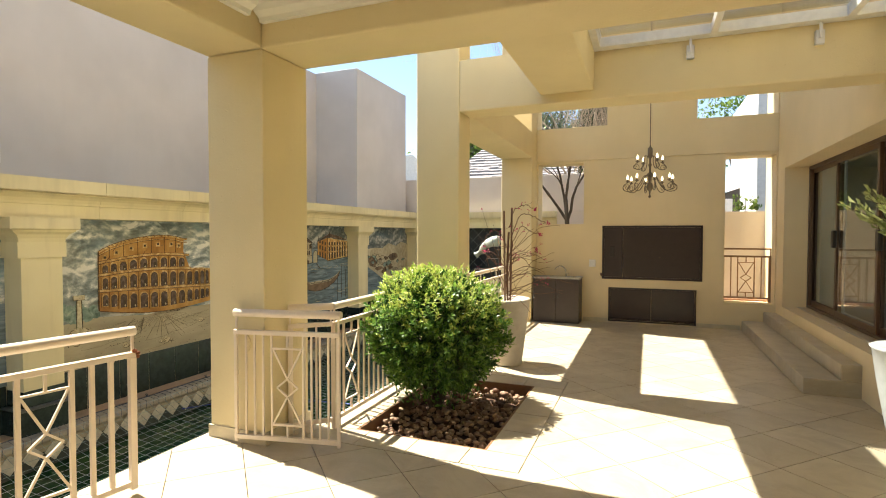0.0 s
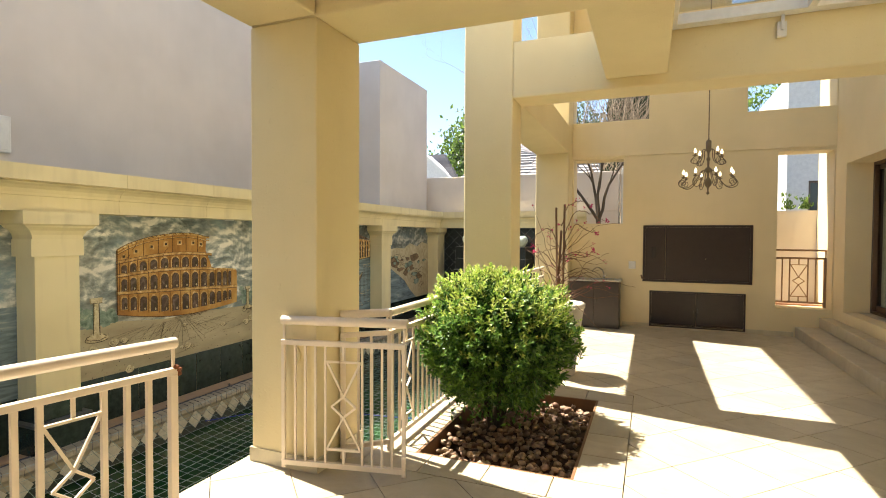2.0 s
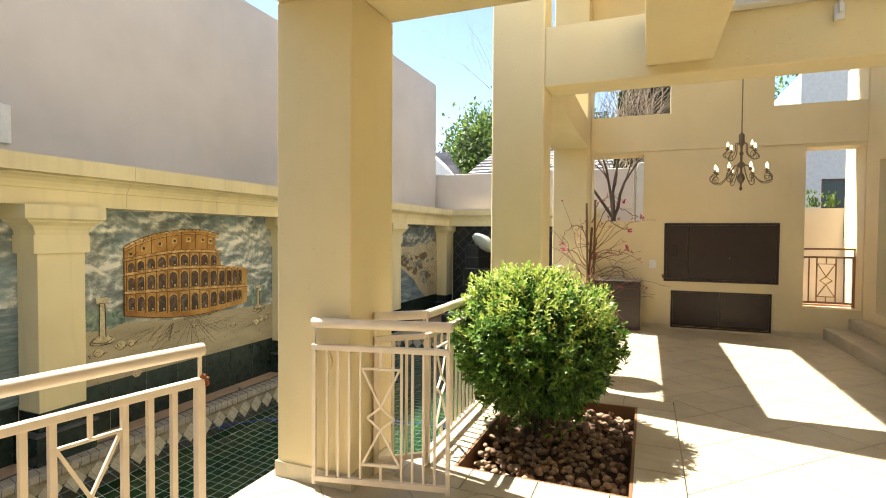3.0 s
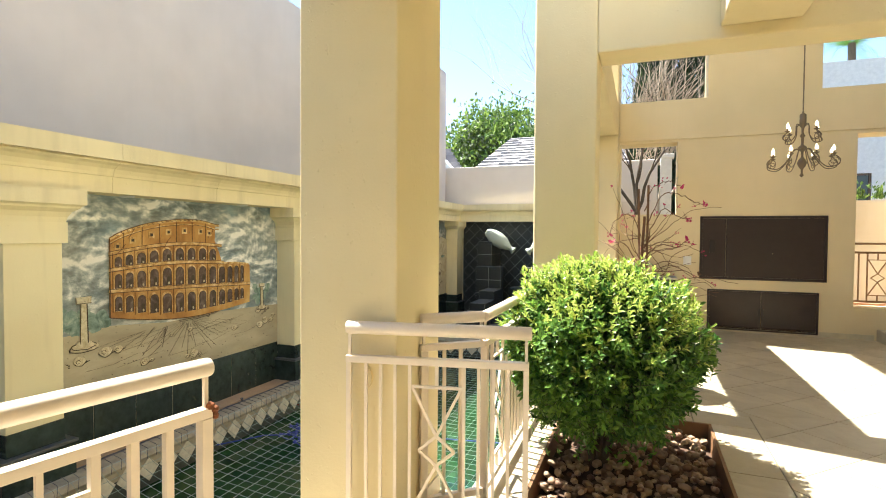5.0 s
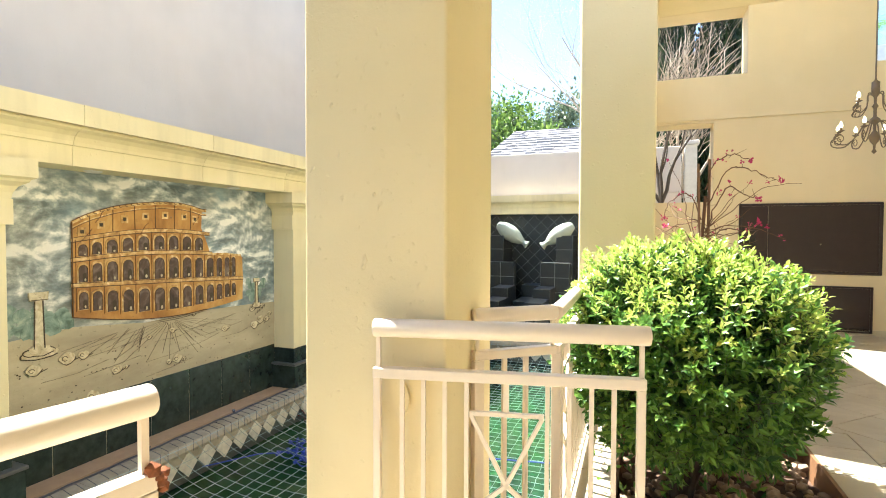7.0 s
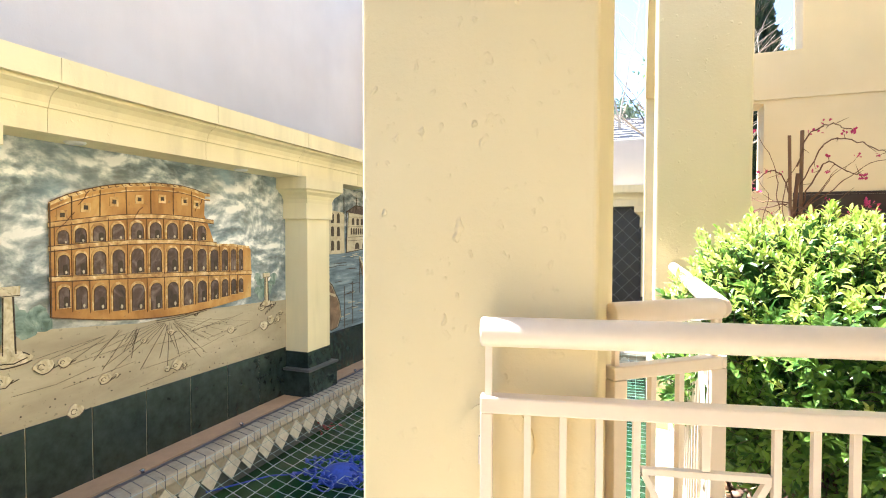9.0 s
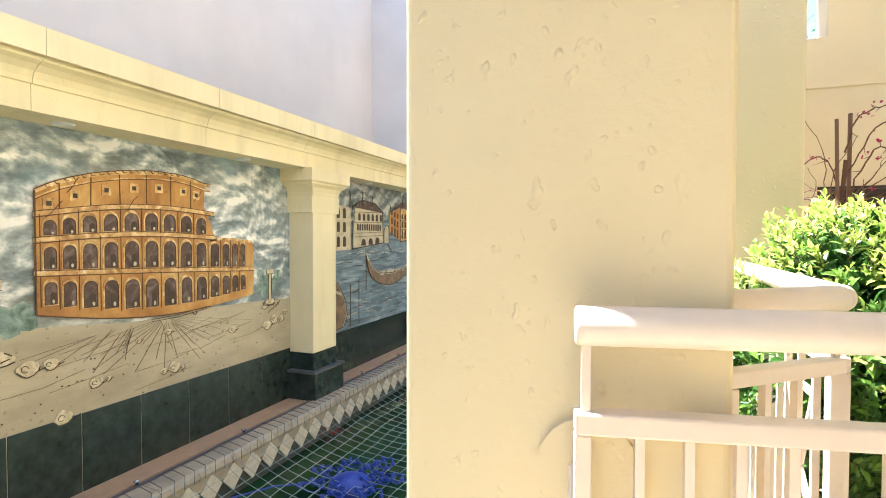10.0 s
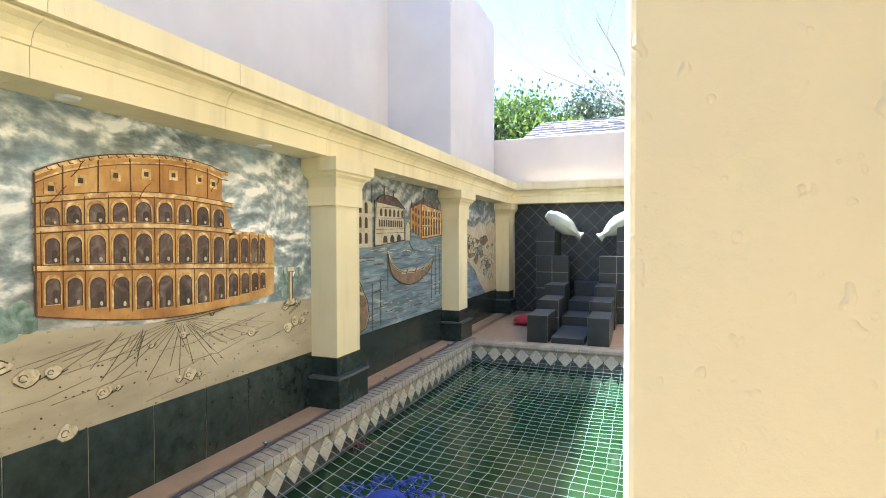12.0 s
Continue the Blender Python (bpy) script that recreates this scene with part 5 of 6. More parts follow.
for k in range(12):
    y, z = rnd.uniform(3.9, 6.0), rnd.uniform(0.12, 0.5)
    stroke(ln, [(y, z), (y + 0.25, z + 0.02 + rnd.uniform(-0.02, 0.02)), (y + 0.5, z + 0.06)], 0.0013, 0.0105)
for k in range(17):
    a = -1.15 + 2.3 * k / 16 + rnd.uniform(-0.04, 0.04)
    r0, r1 = rnd.uniform(0.03, 0.06), rnd.uniform(0.14, 0.46)
    stroke(ln, [(5.25 + math.sin(a) * r0 * 2.2, 0.605 - math.cos(a) * r0), (5.25 + math.sin(a) * r1 * 2.2, 0.605 - math.cos(a) * r1 * 0.9)], 0.0013, 0.0105)
for dz in (0.0, 0.016):
    stroke(ln, [(5.12, 0.600 - dz), (5.35, 0.604 - dz), (5.62, 0.632 - dz)], 0.004, 0.0205)
for k in range(6):
    stroke(ln, [(6.36 + 0.028 * k, 0.475 + 0.012 * k), (6.375 + 0.028 * k, 0.505 + 0.014 * k)], 0.005, 0.0105)
part("column_stone", bm, ROCKP, g, kind="stuff")
part("ink_line", ln, LINEP, g, kind="stuff")

g = mural(7.08, 9.96, "relief mural of a canal with palaces and gondolas")
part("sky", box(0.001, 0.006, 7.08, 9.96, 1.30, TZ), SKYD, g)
part("water", box(0.001, 0.0065, 7.08, 9.96, 0.055, 1.37), SEAP, g)
walls, roofs, holes, ln = bmesh.new(), bmesh.new(), bmesh.new(), bmesh.new()
wall2, side2, foam = bmesh.new(), bmesh.new(), bmesh.new()
flat(walls, [(7.08, 1.02), (7.82, 1.03), (7.82, 1.53), (7.08, 1.58)], 0.007, 0.006)
flat(walls, [(7.86, 1.04), (8.64, 1.11), (8.61, 1.50), (7.92, 1.54)], 0.007, 0.010)
flat(roofs, [(7.86, 1.54), (8.64, 1.50), (8.41, 1.61), (8.08, 1.63)], 0.008, 0.010)
flat(side2, [(8.84, 1.26), (9.17, 1.13), (9.17, 1.59), (8.84, 1.51)], 0.007, 0.008)
flat(wall2, [(9.175, 1.12), (9.92, 1.18), (9.92, 1.52), (9.175, 1.59)], 0.0071, 0.012)
flat(roofs, [(8.80, 1.51), (9.17, 1.60), (9.95, 1.53), (9.62, 1.62), (9.24, 1.68)], 0.008, 0.010)
for k in range(6):
    flat(holes, arch(8.02 + 0.112 * k, 1.385, 0.055, 0.09, 5), 0.0175, 0.002)
for k in range(11):
    flat(holes, arch(7.98 + 0.058 * k, 1.262, 0.036, 0.085, 5), 0.0175, 0.002)
for k in range(3):
    flat(holes, arch(8.12 + 0.18 * k, 1.075 + 0.008 * k, 0.105, 0.085, 6), 0.0175, 0.002)
for r, z in enumerate((1.07, 1.24, 1.40)):
    for k in range(5):
        flat(holes, arch(7.16 + 0.13 * k, z, 0.062, 0.12, 5), 0.0135, 0.002)
for r, (z, h) in enumerate(((1.155, 0.13), (1.31, 0.10), (1.435, 0.075))):
    for k in range(7):
        flat(holes, arch(9.235 + 0.098 * k, z + 0.006 * k * (r < 1), 0.052, h, 5), 0.0195, 0.002)
    for k in range(3):
        flat(holes, arch(8.91 + 0.09 * k, z + 0.05 - 0.022 * k, 0.04, h * 0.9, 5), 0.0155, 0.002)
for z in (1.19, 1.235, 1.365, 1.49):
    stroke(ln, [(7.90, z - 0.008), (8.62, z + 0.012)], 0.005, 0.0175)
for z in (1.29, 1.42):
    stroke(ln, [(9.18, z), (9.91, z + 0.005)], 0.005, 0.0195)
for y, z0, z1 in ((7.80, 1.52, 1.72), (8.10, 1.58, 1.74), (8.34, 1.58, 1.70), (8.86, 1.52, 1.62), (9.24, 1.62, 1.72)):
    stroke(ln, [(y, z0), (y, z1)], 0.014, 0.0185)
for pts in ([(7.86, 1.04), (7.86, 1.56)], [(8.64, 1.11), (8.62, 1.50)], [(9.172, 1.12), (9.172, 1.60)], [(9.92, 1.18), (9.93, 1.52)], [(7.84, 1.035), (8.66, 1.105)], [(9.16, 1.115), (9.94, 1.172)], [(7.86, 1.545), (8.08, 1.635), (8.41, 1.615), (8.65, 1.50)]):
    stroke(ln, pts, 0.012, 0.020)
flat(walls, arch(8.76, 1.10, 0.13, 0.24, 8), 0.0072, 0.004)
stroke(ln, arch(8.76, 1.10, 0.13, 0.24, 8)[1:], 0.008, 0.012)
stroke(ln, [(8.78, 1.09), (8.90, 0.98)], 0.016, 0.0118)
part("palace_wall", walls, PALEP, g)
part("palace_roof", roofs, ARCHP, g)
part("palace_wall_far", wall2, BRICKL, g)
part("palace_side_far", side2, BRICKP, g)
part("palace_window", holes, LINEP, g, kind="stuff")
for k in range(70):
    y, z = rnd.uniform(7.7, 9.9), rnd.choice((rnd.uniform(0.94, 1.04), rnd.uniform(0.2, 0.55)))
    stroke(foam, [(y, z), (y + rnd.uniform(0.03, 0.16), z + rnd.uniform(-0.008, 0.012))], rnd.uniform(0.004, 0.010), 0.0069)
part("painted_glint", foam, PALEP, g, kind="stuff")
boat, trim = bmesh.new(), bmesh.new()
hull = [(8.18, 0.96), (8.21, 0.84), (8.26, 0.74), (8.33, 0.66), (8.50, 0.58), (8.72, 0.535), (8.92, 0.53), (9.15, 0.57), (9.40, 0.66), (9.56, 0.77), (9.62, 0.88), (9.55, 0.83), (9.40, 0.765), (9.15, 0.71), (8.90, 0.69), (8.62, 0.70), (8.42, 0.745), (8.32, 0.80), (8.25, 0.88)]
flat(boat, hull, 0.0075, 0.012)
stroke(trim, hull[10:] + [hull[0]], 0.026, 0.0198)
flat(trim, [(8.55, 0.675), (9.30, 0.70), (9.15, 0.735), (8.62, 0.725)], 0.0199, 0.002)
stroke(ln, hull, 0.010, 0.0203)
for y in (8.68, 8.95, 9.18):
    stroke(ln, [(y, 0.68), (y + 0.05, 0.735)], 0.014, 0.0224)
side = [(7.10, 0.86), (7.30, 0.80), (7.52, 0.66), (7.68, 0.44), (7.72, 0.26), (7.64, 0.14), (7.50, 0.12), (7.30, 0.2), (7.10, 0.3)]
flat(boat, side, 0.0077, 0.012)
stroke(trim, side[:6], 0.022, 0.020)
stroke(trim, [(7.36, 0.60), (7.60, 0.52)], 0.03, 0.020)
stroke(ln, side, 0.010, 0.0245)
part("gunwale", trim, PALEP, g, kind="stuff")
part("gondola", boat, BOATP, g)
for k in range(46):
    y, z = rnd.uniform(7.15, 9.8), rnd.uniform(0.12, 0.95)
    stroke(ln, [(y, z), (y + rnd.uniform(0.08, 0.3), z + rnd.uniform(-0.01, 0.01))], 0.006, 0.0068)
for y, z0, z1 in ((7.82, 0.1, 0.62), (8.02, 0.12, 0.66), (8.20, 0.5, 0.92), (9.55, 0.25, 0.74), (9.70, 0.3, 1.02), (9.86, 0.3, 0.9)):
    stroke(ln, [(y, z0), (y, z1)], 0.012, 0.0068)
part("ink_line", ln, LINEP, g, kind="stuff")

g = mural(10.36, 13.0, "relief mural of a rocky coast above blue water")
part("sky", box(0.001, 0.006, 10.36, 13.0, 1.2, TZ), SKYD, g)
part("water", box(0.001, 0.0062, 10.36, 13.0, 0.055, 1.22), SEAP, g)
rock, earth, bush, ln = bmesh.new(), bmesh.new(), bmesh.new(), bmesh.new()
flat(rock, [(10.36, 1.30), (11.2, 1.34), (12.0, 1.30), (13.0, 1.36), (13.0, 0.10), (12.3, 0.06), (11.9, 0.30), (11.6, 0.55), (11.1, 0.78), (10.6, 1.0), (10.36, 1.06)], 0.0065, 0.003)
flat(rock, [(11.6, 1.34), (11.9, 1.44), (12.3, 1.36), (12.6, 1.47), (13.0, 1.40), (13.0, 1.30), (11.6, 1.30)], 0.0066, 0.003)
for k in range(54):
    t = rnd.random()
    y, z = 10.6 + 2.2 * t, 1.26 - 0.95 * t * rnd.random() - 0.12
    p = blob(rnd, min(max(y, 10.5), 12.85), z, rnd.uniform(0.07, 0.18), rnd.uniform(0.03, 0.09), 10, 0.3)
    flat((earth, bush, rock)[k % 3], p, 0.0096 + 0.0001 * k, 0.003)
    stroke(ln, p[:7], 0.007, 0.0127 + 0.0001 * k)
part("rock", rock, PALEP, g, kind="stuff")
part("painted_earth", earth, BOATP, g, kind="stuff")
part("painted_bush", bush, BUSHP, g, kind="stuff")
part("ink_line", ln, LINEP, g, kind="stuff")
g = mural(0.52, 3.4, "relief mural of dark water and sky beside the gate")
part("sky", box(0.001, 0.006, 0.52, 3.4, 0.9, TZ), SKYP, g)
part("water", box(0.001, 0.0062, 0.52, 3.4, 0.055, 0.95), SEAP, g)
for q in range(3):
    part("rock", (lambda b: (flat(b, blob(rnd, 2.6 + 0.2 * q, 0.95 - 0.2 * q, 0.2, 0.07), 0.007), b)[1])(bmesh.new()), BRICKP, g)

# ---- beyond the walls ----
struct("ground", box(-400, 400, -400, 600, -2.7, -2.5), plain("dry_garden_ground", (0.16, 0.14, 0.08), 0.95, scale=0.5))
struct("garden_level", box(-7, 12, 13.6, 40, -2.5, -0.4), plain("garden_soil", (0.14, 0.11, 0.07), 0.95, scale=1))
g = group_of("neighbour_house", (0, 0, 0), label="white house with a grey shingled hipped roof behind the wall", category="house")
part("wall", box(-6.6, 0.7, 19.3, 28, -0.4, 3.5), NWHITE, g)
bm = bmesh.new()
e = [(-7.4, 18.9, 3.5), (1.1, 18.9, 3.5), (1.1, 31, 3.5), (-7.4, 31, 3.5)]
r = [(-7.0, 25, 6.05), (0.7, 25, 6.05)]
v = [bm.verts.new(p) for p in e + r]
for f in ((0, 1, 5, 4), (1, 2, 5), (2, 3, 4, 5), (3, 0, 4), (3, 2, 1, 0)):
    bm.faces.new([v[i] for i in f])
part("roof", bm, SHINGLE, g)
bm = bmesh.new()
rows = 15
for j in range(rows):
    t0, t1 = j / rows, (j + 1.25) / rows
    xa, xb = -7.4 + 0.4 * t0, 1.1 - 0.4 * t0
    x = xa
    while x < xb:
        w = rnd.uniform(0.28, 0.62)
        x1 = min(x + w, xb)
        y0, y1 = 18.9 + 6.1 * t0, 18.9 + 6.1 * min(t1, 1)
        z0, z1 = 3.5 + 2.55 * t0, 3.5 + 2.55 * min(t1, 1)
        l = rnd.uniform(0.05, 0.11)
        c = [bm.verts.new(p) for p in ((x, y0, z0 + l), (x1 - 0.02, y0, z0 + l), (x1 - 0.02, y1, z1 + 0.01), (x, y1, z1 + 0.01), (x, y0, z0), (x1 - 0.02, y0, z0))]
        bm.faces.new((c[0], c[1], c[2], c[3]))
        bm.faces.new((c[4], c[5], c[1], c[0]))
        x = x1
part("shingles", bm, SHINGLE, g, kind="stuff")
part("fascia", box(-7.4, 1.1, 18.84, 18.9, 3.36, 3.52), NWHITE, g)
g = group_of("gabled_house", (0, 0, 0), label="white gabled house with grey shingles beyond the pool", category="house")
part("wall", profile_along([(-16.5, -2.5), (-9.2, -2.5), (-9.2, 3.9), (-11.6, 6.0), (-16.5, 6.0)], "y", 26, 27), NWHITE, g)
for j in range(10):
    t = j / 10
    bm = bmesh.new()
    add_box(bm, -16, -11.4 + 2.1 * (1 - t) , 25.6 + 0.25 * j, 25.9 + 0.25 * j, 4.0 + 0.22 * j, 4.05 + 0.22 * (j + 1))
    part("shingle_course", bm, SHINGLE, g)
# right-hand neighbour
VT = 6.80
g = group_of("white_villa", (0, 0, 0), label="white rendered villa with a dark framed window", category="house")
part("wall", solid((3.75, 12, 20, 26, -1, VT), [(4.35, 5.05, 19, 20.4, 1.6, 3.43)]), NWHITE, g)
w = part("window_frame", solid((4.35, 5.05, 20.05, 20.12, 1.6, 3.43), [(4.41, 4.99, 19, 21, 1.66, 3.37)]), FRAMEB, g)
part("pane", box(4.41, 4.99, 20.08, 20.09, 1.66, 3.37), plain("dark_window_glass", (0.02, 0.025, 0.02), 0.1), w)
g = group_of("garden_shed", (0, 0, 0), label="dark gabled outbuilding beyond the low wall", category="outbuilding")
part("wall", profile_along([(2.2, -1), (3.55, -1), (3.55, 3.4), (2.2, 2.95)], "y", 22, 22.3), plain("dark_timber", (0.08, 0.07, 0.06), 0.8), g)
part("door", box(3.0, 3.3, 21.9, 21.99, 0.5, 3.0), NWHITE, g)
g = group_of("garden_column", (-0.78, 13.37, -0.4), label="white square garden pillar behind the opening", category="pillar")
part("shaft", box(-0.14, 0.09, -0.1, 0.1, 0, 3.6, 0.01), NWHITE, g)
part("cap", box(-0.13, 0.13, -0.14, 0.14, 3.6, 3.68, 0.01), NWHITE, g)


def grow(bm, p, d, length, r, depth, rnd, tips, spread=0.5, bend=0.12, n=5, lift=0.05):
    line, rs = [p.copy()], [r]
    for k in range(n):
        d = (d + Vector((rnd.gauss(0, bend), rnd.gauss(0, bend), rnd.gauss(lift, bend)))).normalized()
        p = p + d * length / n
        line.append(p.copy())
        rs.append(r * (1 - 0.45 * (k + 1) / n))
    tube(bm, line, rs, 7 if r > 0.03 else 4)
    if depth == 0:
        tips.append((p.copy(), d.copy()))
        return
    for k in range(rnd.choice((2, 3, 3))):
        q = line[rnd.randint(2, n)]
        e = (d + Vector((rnd.gauss(0, spread), rnd.gauss(0, spread), rnd.gauss(0.1, spread * 0.6)))).normalized()
        grow(bm, q, e, length * rnd.uniform(0.6, 0.85), rs[-1] * 0.75, depth - 1, rnd, tips, spread, bend, n, lift)


def tree(name, at, height, r, depth, seed, label, leaves=None, size=0.12, count=0, cloud=0.4, bark=None, spread=0.5, dirs=((0, 0, 1),), trunk=0.3):
    rnd = random.Random(seed)
    g = group_of(name, at, label=label, category="tree")
    bm, tips = bmesh.new(), []
    tube(bm, [(0, 0, -0.1), (0.02, 0, height * trunk * 0.5), (0, 0.02, height * trunk)], [r * 1.25, r, r * 0.9], 9)
    for d in dirs:
        grow(bm, Vector((0, 0.01, height * trunk - 0.05)), Vector(d).normalized(), height * 0.33, r * 0.62, depth, rnd, tips, spread)
    part("trunk", bm, bark or BARK, g)
    if leaves:
        bm = bmesh.new()
        pts = []
        for i in range(count):
            p, d = tips[rnd.randrange(len(tips))]
            pts.append((p + Vector((rnd.gauss(0, cloud), rnd.gauss(0, cloud), rnd.gauss(0, cloud * 0.75))), Vector((rnd.gauss(0, 1), rnd.gauss(0, 1), rnd.gauss(0.4, 1))).normalized()))
        leaf_cloud(bm, pts, size, rnd, slim=0.6)
        part("crown", bm, leaves, g, kind="stuff")
    return g


tree("bare_tree", (-1.37, 12.6, -0.4), 4.2, 0.06, 5, 11, "leafless dark-stemmed tree behind the wall opening", dirs=((-0.6, 0, 1), (0.12, 0.1, 1), (0.55, 0, 1), (-0.25, -0.1, 1)), trunk=0.58, spread=0.38)
tree("bare_tree", (-0.9, 14.9, -0.4), 7.6, 0.06, 6, 5, "tall leafless pale-twigged tree in the garden", dirs=((-0.4, 0, 1), (0.4, 0.1, 1), (0, -0.2, 1), (-0.7, 0, 0.7), (0.8, 0, 0.8)), trunk=0.35, bark=TWIG, spread=0.5)
rnd = random.Random(77)
g = group_of("twiggy_shrub", (-1.0, 14.3, -0.4), label="tall dense shrub of pale leafless twigs", category="shrub")
bm = bmesh.new()
tube(bm, [(0, 0, 0), (0.05, 0, 2.0), (0.0, 0, 4.2)], [0.06, 0.05, 0.03], 7)
for k in range(190):
    p = Vector((rnd.uniform(-0.5, 0.55), rnd.uniform(-0.3, 0.3), rnd.uniform(3.4, 5.2)))
    d = Vector((rnd.gauss(0.25, 0.45), rnd.gauss(0, 0.3), 1)).normalized()
    line = [p.copy()]
    for j in range(8):
        d = (d + Vector((rnd.gauss(0.02, 0.10), rnd.gauss(0, 0.08), rnd.gauss(-0.02, 0.06)))).normalized()
        p = p + d * 0.17
        line.append(p.copy())
    tube(bm, line, [0.011 - 0.001 * i for i in range(9)], 4)
part("twig_work", bm, TWIG, g, kind="stuff")
tree("bare_tree", (-3.1, 23.0, -0.4), 12.0, 0.06, 6, 21, "leafless tree rising above the neighbouring roof", dirs=((-1.1, 0, 0.9), (-0.7, 0.2, 1.0), (-0.35, -0.2, 1), (-1.4, 0, 0.8), (0.1, 0, 1)), trunk=0.5, bark=TWIG, spread=0.5)
tree("leafy_tree", (-10.6, 37, -2.5), 11.0, 0.35, 4, 31, "broad bright green tree behind the houses", TREEM, 0.32, 15000, 0.75, dirs=((-0.6, 0, 1), (0.6, 0, 1), (0, 0.5, 1), (0.1, -0.5, 1)))
tree("leafy_tree", (-19.0, 40, -2.5), 9.0, 0.35, 4, 33, "large green tree in the distance", TREEM, 0.32, 9000, 0.8, dirs=((-0.6, 0, 1), (0.6, 0, 1), (0, 0.5, 1)))
tree("leafy_tree", (-6.4, 38, -2.5), 12.6, 0.35, 4, 35, "grey-green tree behind the shingled roof", foliage("grey_leaf", (0.08, 0.11, 0.06), (0.20, 0.24, 0.14)), 0.3, 9000, 0.8, dirs=((-0.6, 0, 1), (0.6, 0, 1), (0, 0.5, 1)))
tree("leafy_tree", (4.6, 30, -1.5), 10.0, 0.25, 4, 37, "green tree beside the white villa", TREEM, 0.22, 2600, 0.5, dirs=((-0.6, 0, 1), (0.6, 0, 1), (0, 0.5, 1)))
rnd = random.Random(12)
for x, y, h, w in ((-0.95, 17.0, 10.5, 0.95), (0.18, 17.2, 11.0, 0.95)):
    g = group_of("cypress", (x, y, -0.4), label="tall dense dark green cypress", category="tree")
    part("trunk", tube(bmesh.new(), [(0, 0, 0), (0, 0, h * 0.8)], [0.14, 0.03], 8), BARK, g)
    bm = bmesh.new()
    pts = []
    for k in range(12000):
        z = h * rnd.random() ** 0.8
        rr = w * (1 - (z / h) ** 2.2) * (0.75 + 0.25 * noise.noise(Vector((z * 0.9, x, 3)))) * (0.6 + 0.4 * rnd.random())
        a = rnd.uniform(0, math.tau)
        pts.append((Vector((rr * math.cos(a), rr * math.sin(a), 0.3 + z)), Vector((0.3 * math.cos(a), 0.3 * math.sin(a), 1))))
    leaf_cloud(bm, pts, 0.22, rnd, slim=0.45)
    part("foliage", bm, CYPM, g, kind="stuff")
# palm seen through the high opening
g = group_of("palm", (7.0, 28.5, 3.3), label="green palm with arching feathered fronds", category="tree")
part("trunk", tube(bmesh.new(), [(0, 0, 0), (0.1, 0, 3.5), (0.05, 0, 6.6)], [0.22, 0.17, 0.15], 10), BARK, g)
bm = bmesh.new()
for k in range(26):
    a, up = k * 2.4, rnd.uniform(0.1, 1.1)
    d = Vector((math.cos(a), math.sin(a), up)).normalized()
    p = Vector((0.05, 0, 6.6))
    for j in range(14):
        q = p + d * 0.17
        d = (d + Vector((0, 0, -0.11))).normalized()
        side = d.cross(Vector((0, 0, 1))).normalized()
        for s in (-1, 1):
            for m in (0.0, 0.5):
                o = p.lerp(q, m)
                t = o + (side * s * 0.45 + d * 0.35 + Vector((0, 0, -0.25))) * (1 - j / 16)
                n = d * 0.012
                c = [bm.verts.new(w) for w in (o - n, o + n, t)]
                bm.faces.new(c)
        p = q
part("fronds", bm, PALMM, g, kind="stuff")
g = group_of("garden_plants", (0, 0, 0), label="small leafy plants on the low wall", category="plants")
for x in (2.02, 2.28):
    bm = bmesh.new()
    leaf_cloud(bm, [(Vector((x + rnd.gauss(0, 0.05), 11.42 + rnd.gauss(0, 0.03), 2.12 + abs(rnd.gauss(0, 0.10)))), Vector((rnd.uniform(-0.5, 0.5), 0, 1))) for _ in range(90)], 0.07, rnd)
    part("plant", bm, TREEM, g, kind="stuff")

# ---- stones, tiles ----
rnd = random.Random(3)
shapes = []
for k in range(5):
    bm = bmesh.new()
    bmesh.ops.create_icosphere(bm, subdivisions=1, radius=1.0)
    for v in bm.verts:
        v.co = Vector((v.co.x * rnd.uniform(0.85, 1.15), v.co.y * rnd.uniform(0.6, 0.85), v.co.z * rnd.uniform(0.5, 0.7)))
    me = mesh_of(bm, "stone", STONEM)
    for p in me.polygons:
        p.use_smooth = True
    shapes.append(me)
bed = tagged(group_of("planter_stones", (0, 0, 0), label="loose reddish brown river stones in the planter", category="stones"))
spots = []
for k in range(1500):
    x, y = rnd.uniform(PX0 + 0.06, PX1 - 0.06), rnd.uniform(PY0 + 0.06, PY1 - 0.06)
    if all((x - a) ** 2 + (y - b) ** 2 > 0.045 ** 2 for a, b, _ in spots[-260:]):
        spots.append((x, y, rnd.uniform(-0.14, -0.045)))
extra = bmesh.new()
for k, (x, y, z) in enumerate(spots):
    s = rnd.uniform(0.024, 0.046)
    m = pose(x, y, z, rnd.uniform(-25, 25), rnd.uniform(-25, 25), rnd.uniform(0, 360)) @ Matrix.Diagonal((s, s, s, 1))
    if k < 295:
        o = new("stone", shapes[k % 5])
        o.parent = bed
        o.matrix_world = m
    else:
        bmesh.ops.create_icosphere(extra, subdivisions=1, radius=0.9, matrix=m @ Matrix.Diagonal((1, 0.75, 0.6, 1)))
part("small_stone", extra, STONEM, bed, kind="stuff")

floor = tagged(group_of("terrace_floor", (0, 0, 0)), kind=S)


G = 0.004
BX = (-2.19, -0.40, 3.63, 6.04)
regions = [(-2.995, 6.0, -1.5, BX[2] - G), (-2.995, BX[0] - G, BX[2] - G, 3.94), (BX[1] + G, XR, BX[2] - G, 10.41), (-2.195, BX[1] + G, BX[3] + G, 10.41)]


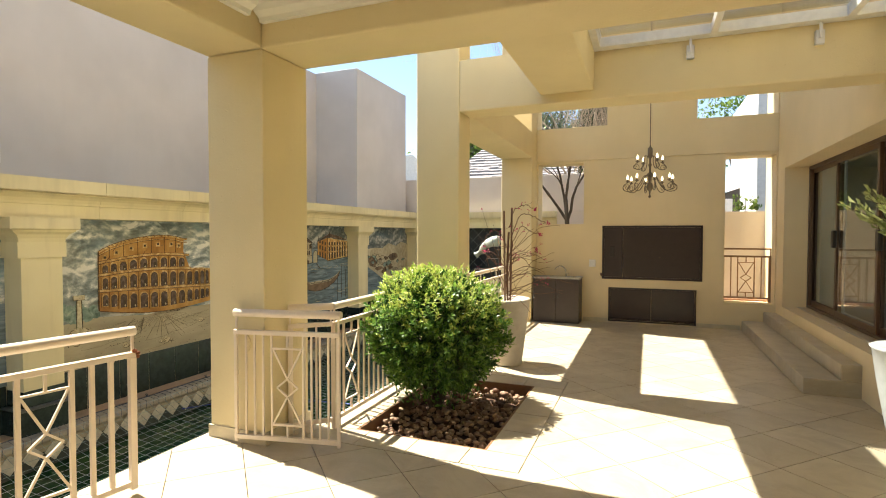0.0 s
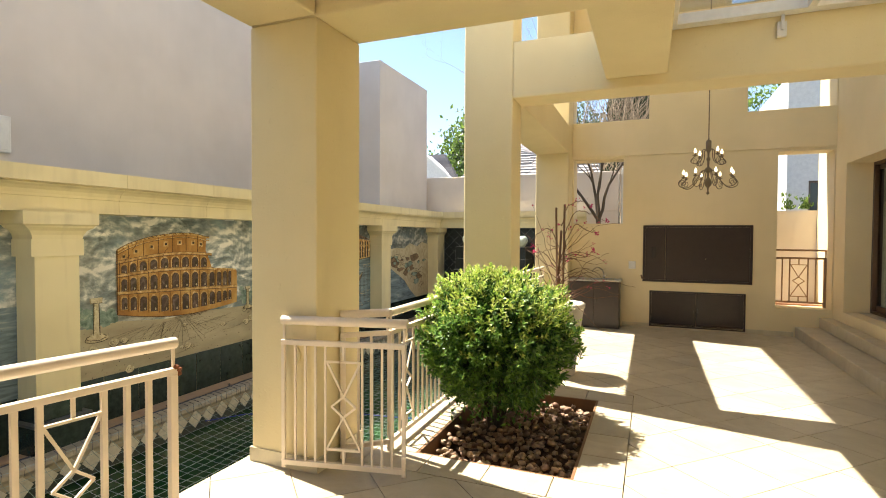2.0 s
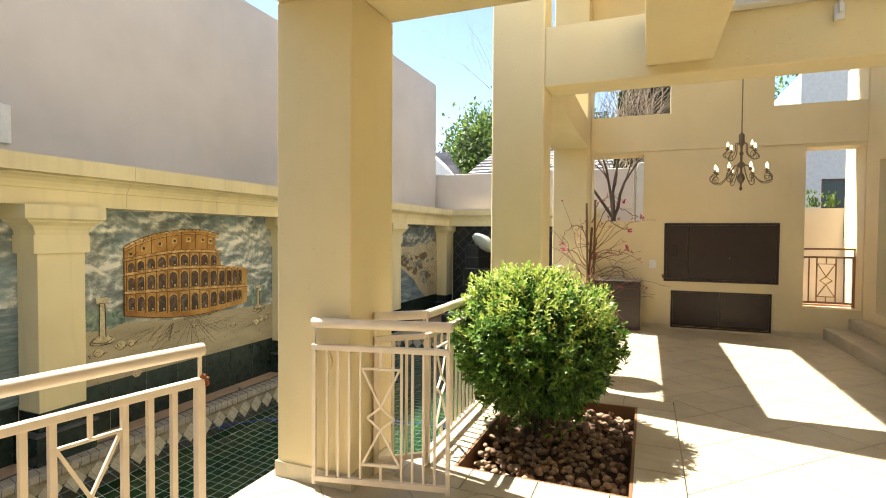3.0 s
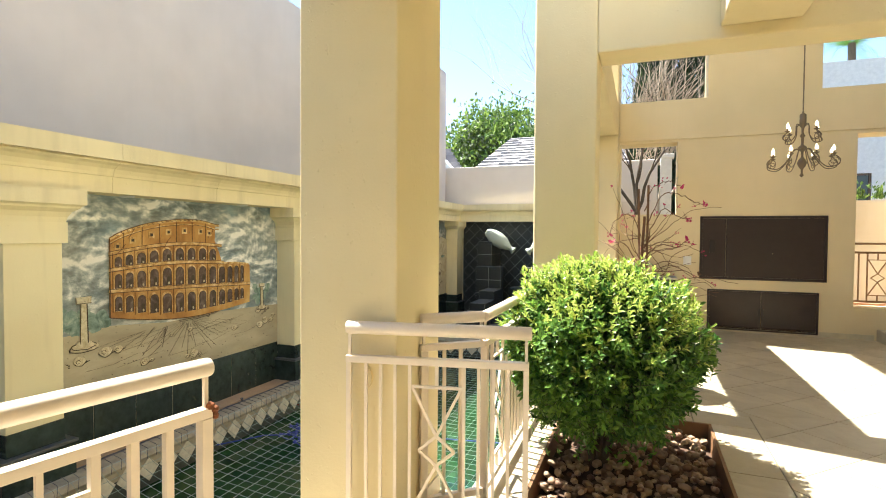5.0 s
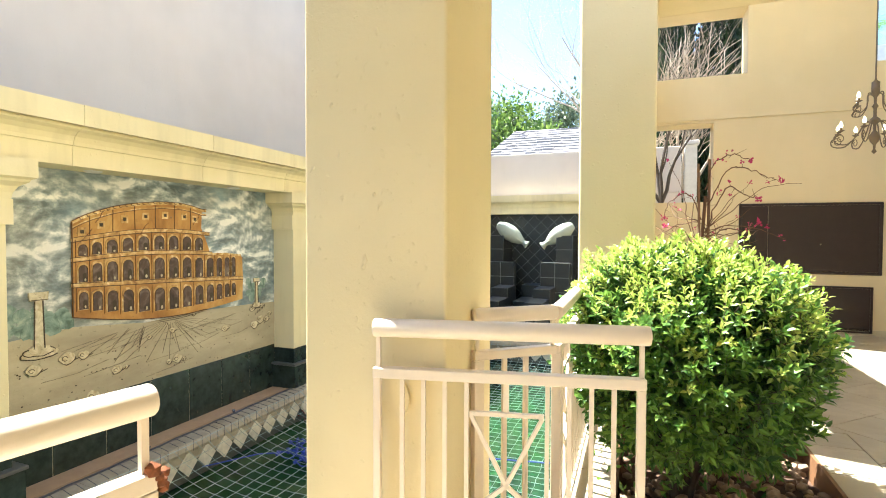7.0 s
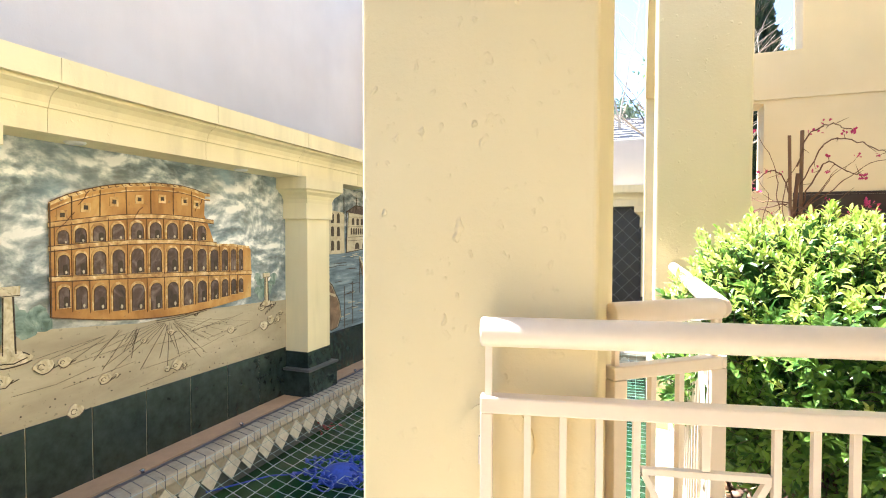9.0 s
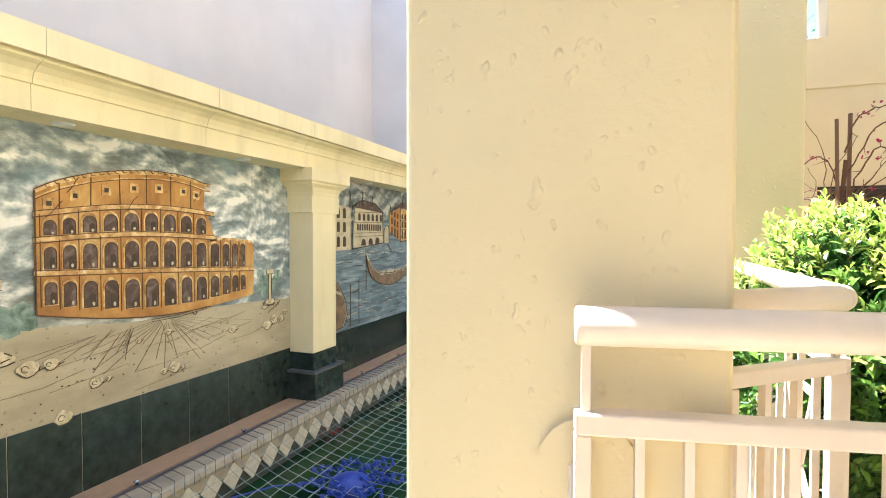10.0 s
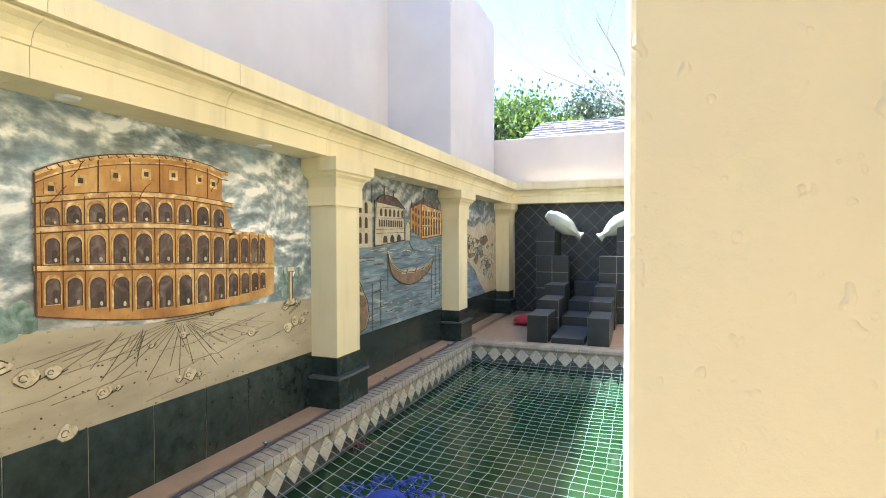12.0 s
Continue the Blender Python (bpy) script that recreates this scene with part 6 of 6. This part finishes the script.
def tile(polys, name="floor_tile"):
    bm = bmesh.new()
    ok = False
    for poly in polys:
        clean = [p for i, p in enumerate(poly) if math.hypot(p[0] - poly[i - 1][0], p[1] - poly[i - 1][1]) > 0.002]
        if len(clean) < 3:
            continue
        up = [bm.verts.new((x, y, 0.0)) for x, y in clean]
        lo = [bm.verts.new((x, y, -0.028)) for x, y in clean]
        bm.faces.new(up)
        for i in range(len(up)):
            bm.faces.new((up[i], lo[i], lo[(i + 1) % len(up)], up[(i + 1) % len(up)]))
        ok = True
    if ok:
        part(name, bm, FLOORT, floor)
    else:
        bm.free()


u = 0.5025
for i in range(-14, 26):
    for j in range(-14, 26):
        s, d = 2.175 + (2 * u / math.sqrt(2)) * i, -4.50 + (2 * u / math.sqrt(2)) * j
        h = u * math.sqrt(2) / 2 - G
        cs, cd = s + u * math.sqrt(2) / 2, d + u * math.sqrt(2) / 2
        quad = [((a + b) / 2, (a - b) / 2) for a, b in ((cs - h, cd - h), (cs + h, cd - h), (cs + h, cd + h), (cs - h, cd + h))]
        got = []
        for x0, x1, y0, y1 in regions:
            p = clip(clip(clip(clip(quad, 0, x0, True), 0, x1, False), 1, y0, True), 1, y1, False) if quad else []
            if len(p) >= 3:
                got.append(p)
        if got:
            tile(got)
# border tiles round the planter
x0, x1, y0, y1 = BX
for k in range(4):
    a, b = x0 + (x1 - x0) * k / 4, x0 + (x1 - x0) * (k + 1) / 4
    tile([[(a + G, y0 + G), (b - G, y0 + G), (b - G, PY0 - 0.002), (a + G, PY0 - 0.002)]], "border_tile")
    tile([[(a + G, PY1 + 0.002), (b - G, PY1 + 0.002), (b - G, y1 - G), (a + G, y1 - G)]], "border_tile")
for k in range(4):
    a, b = PY0 + (PY1 - PY0) * k / 4, PY0 + (PY1 - PY0) * (k + 1) / 4
    tile([[(x0 + G, a + G), (PX0 - 0.002, a + G), (PX0 - 0.002, b - G), (x0 + G, b - G)]], "border_tile")
    tile([[(PX1 + 0.002, a + G), (x1 - G, a + G), (x1 - G, b - G), (PX1 + 0.002, b - G)]], "border_tile")
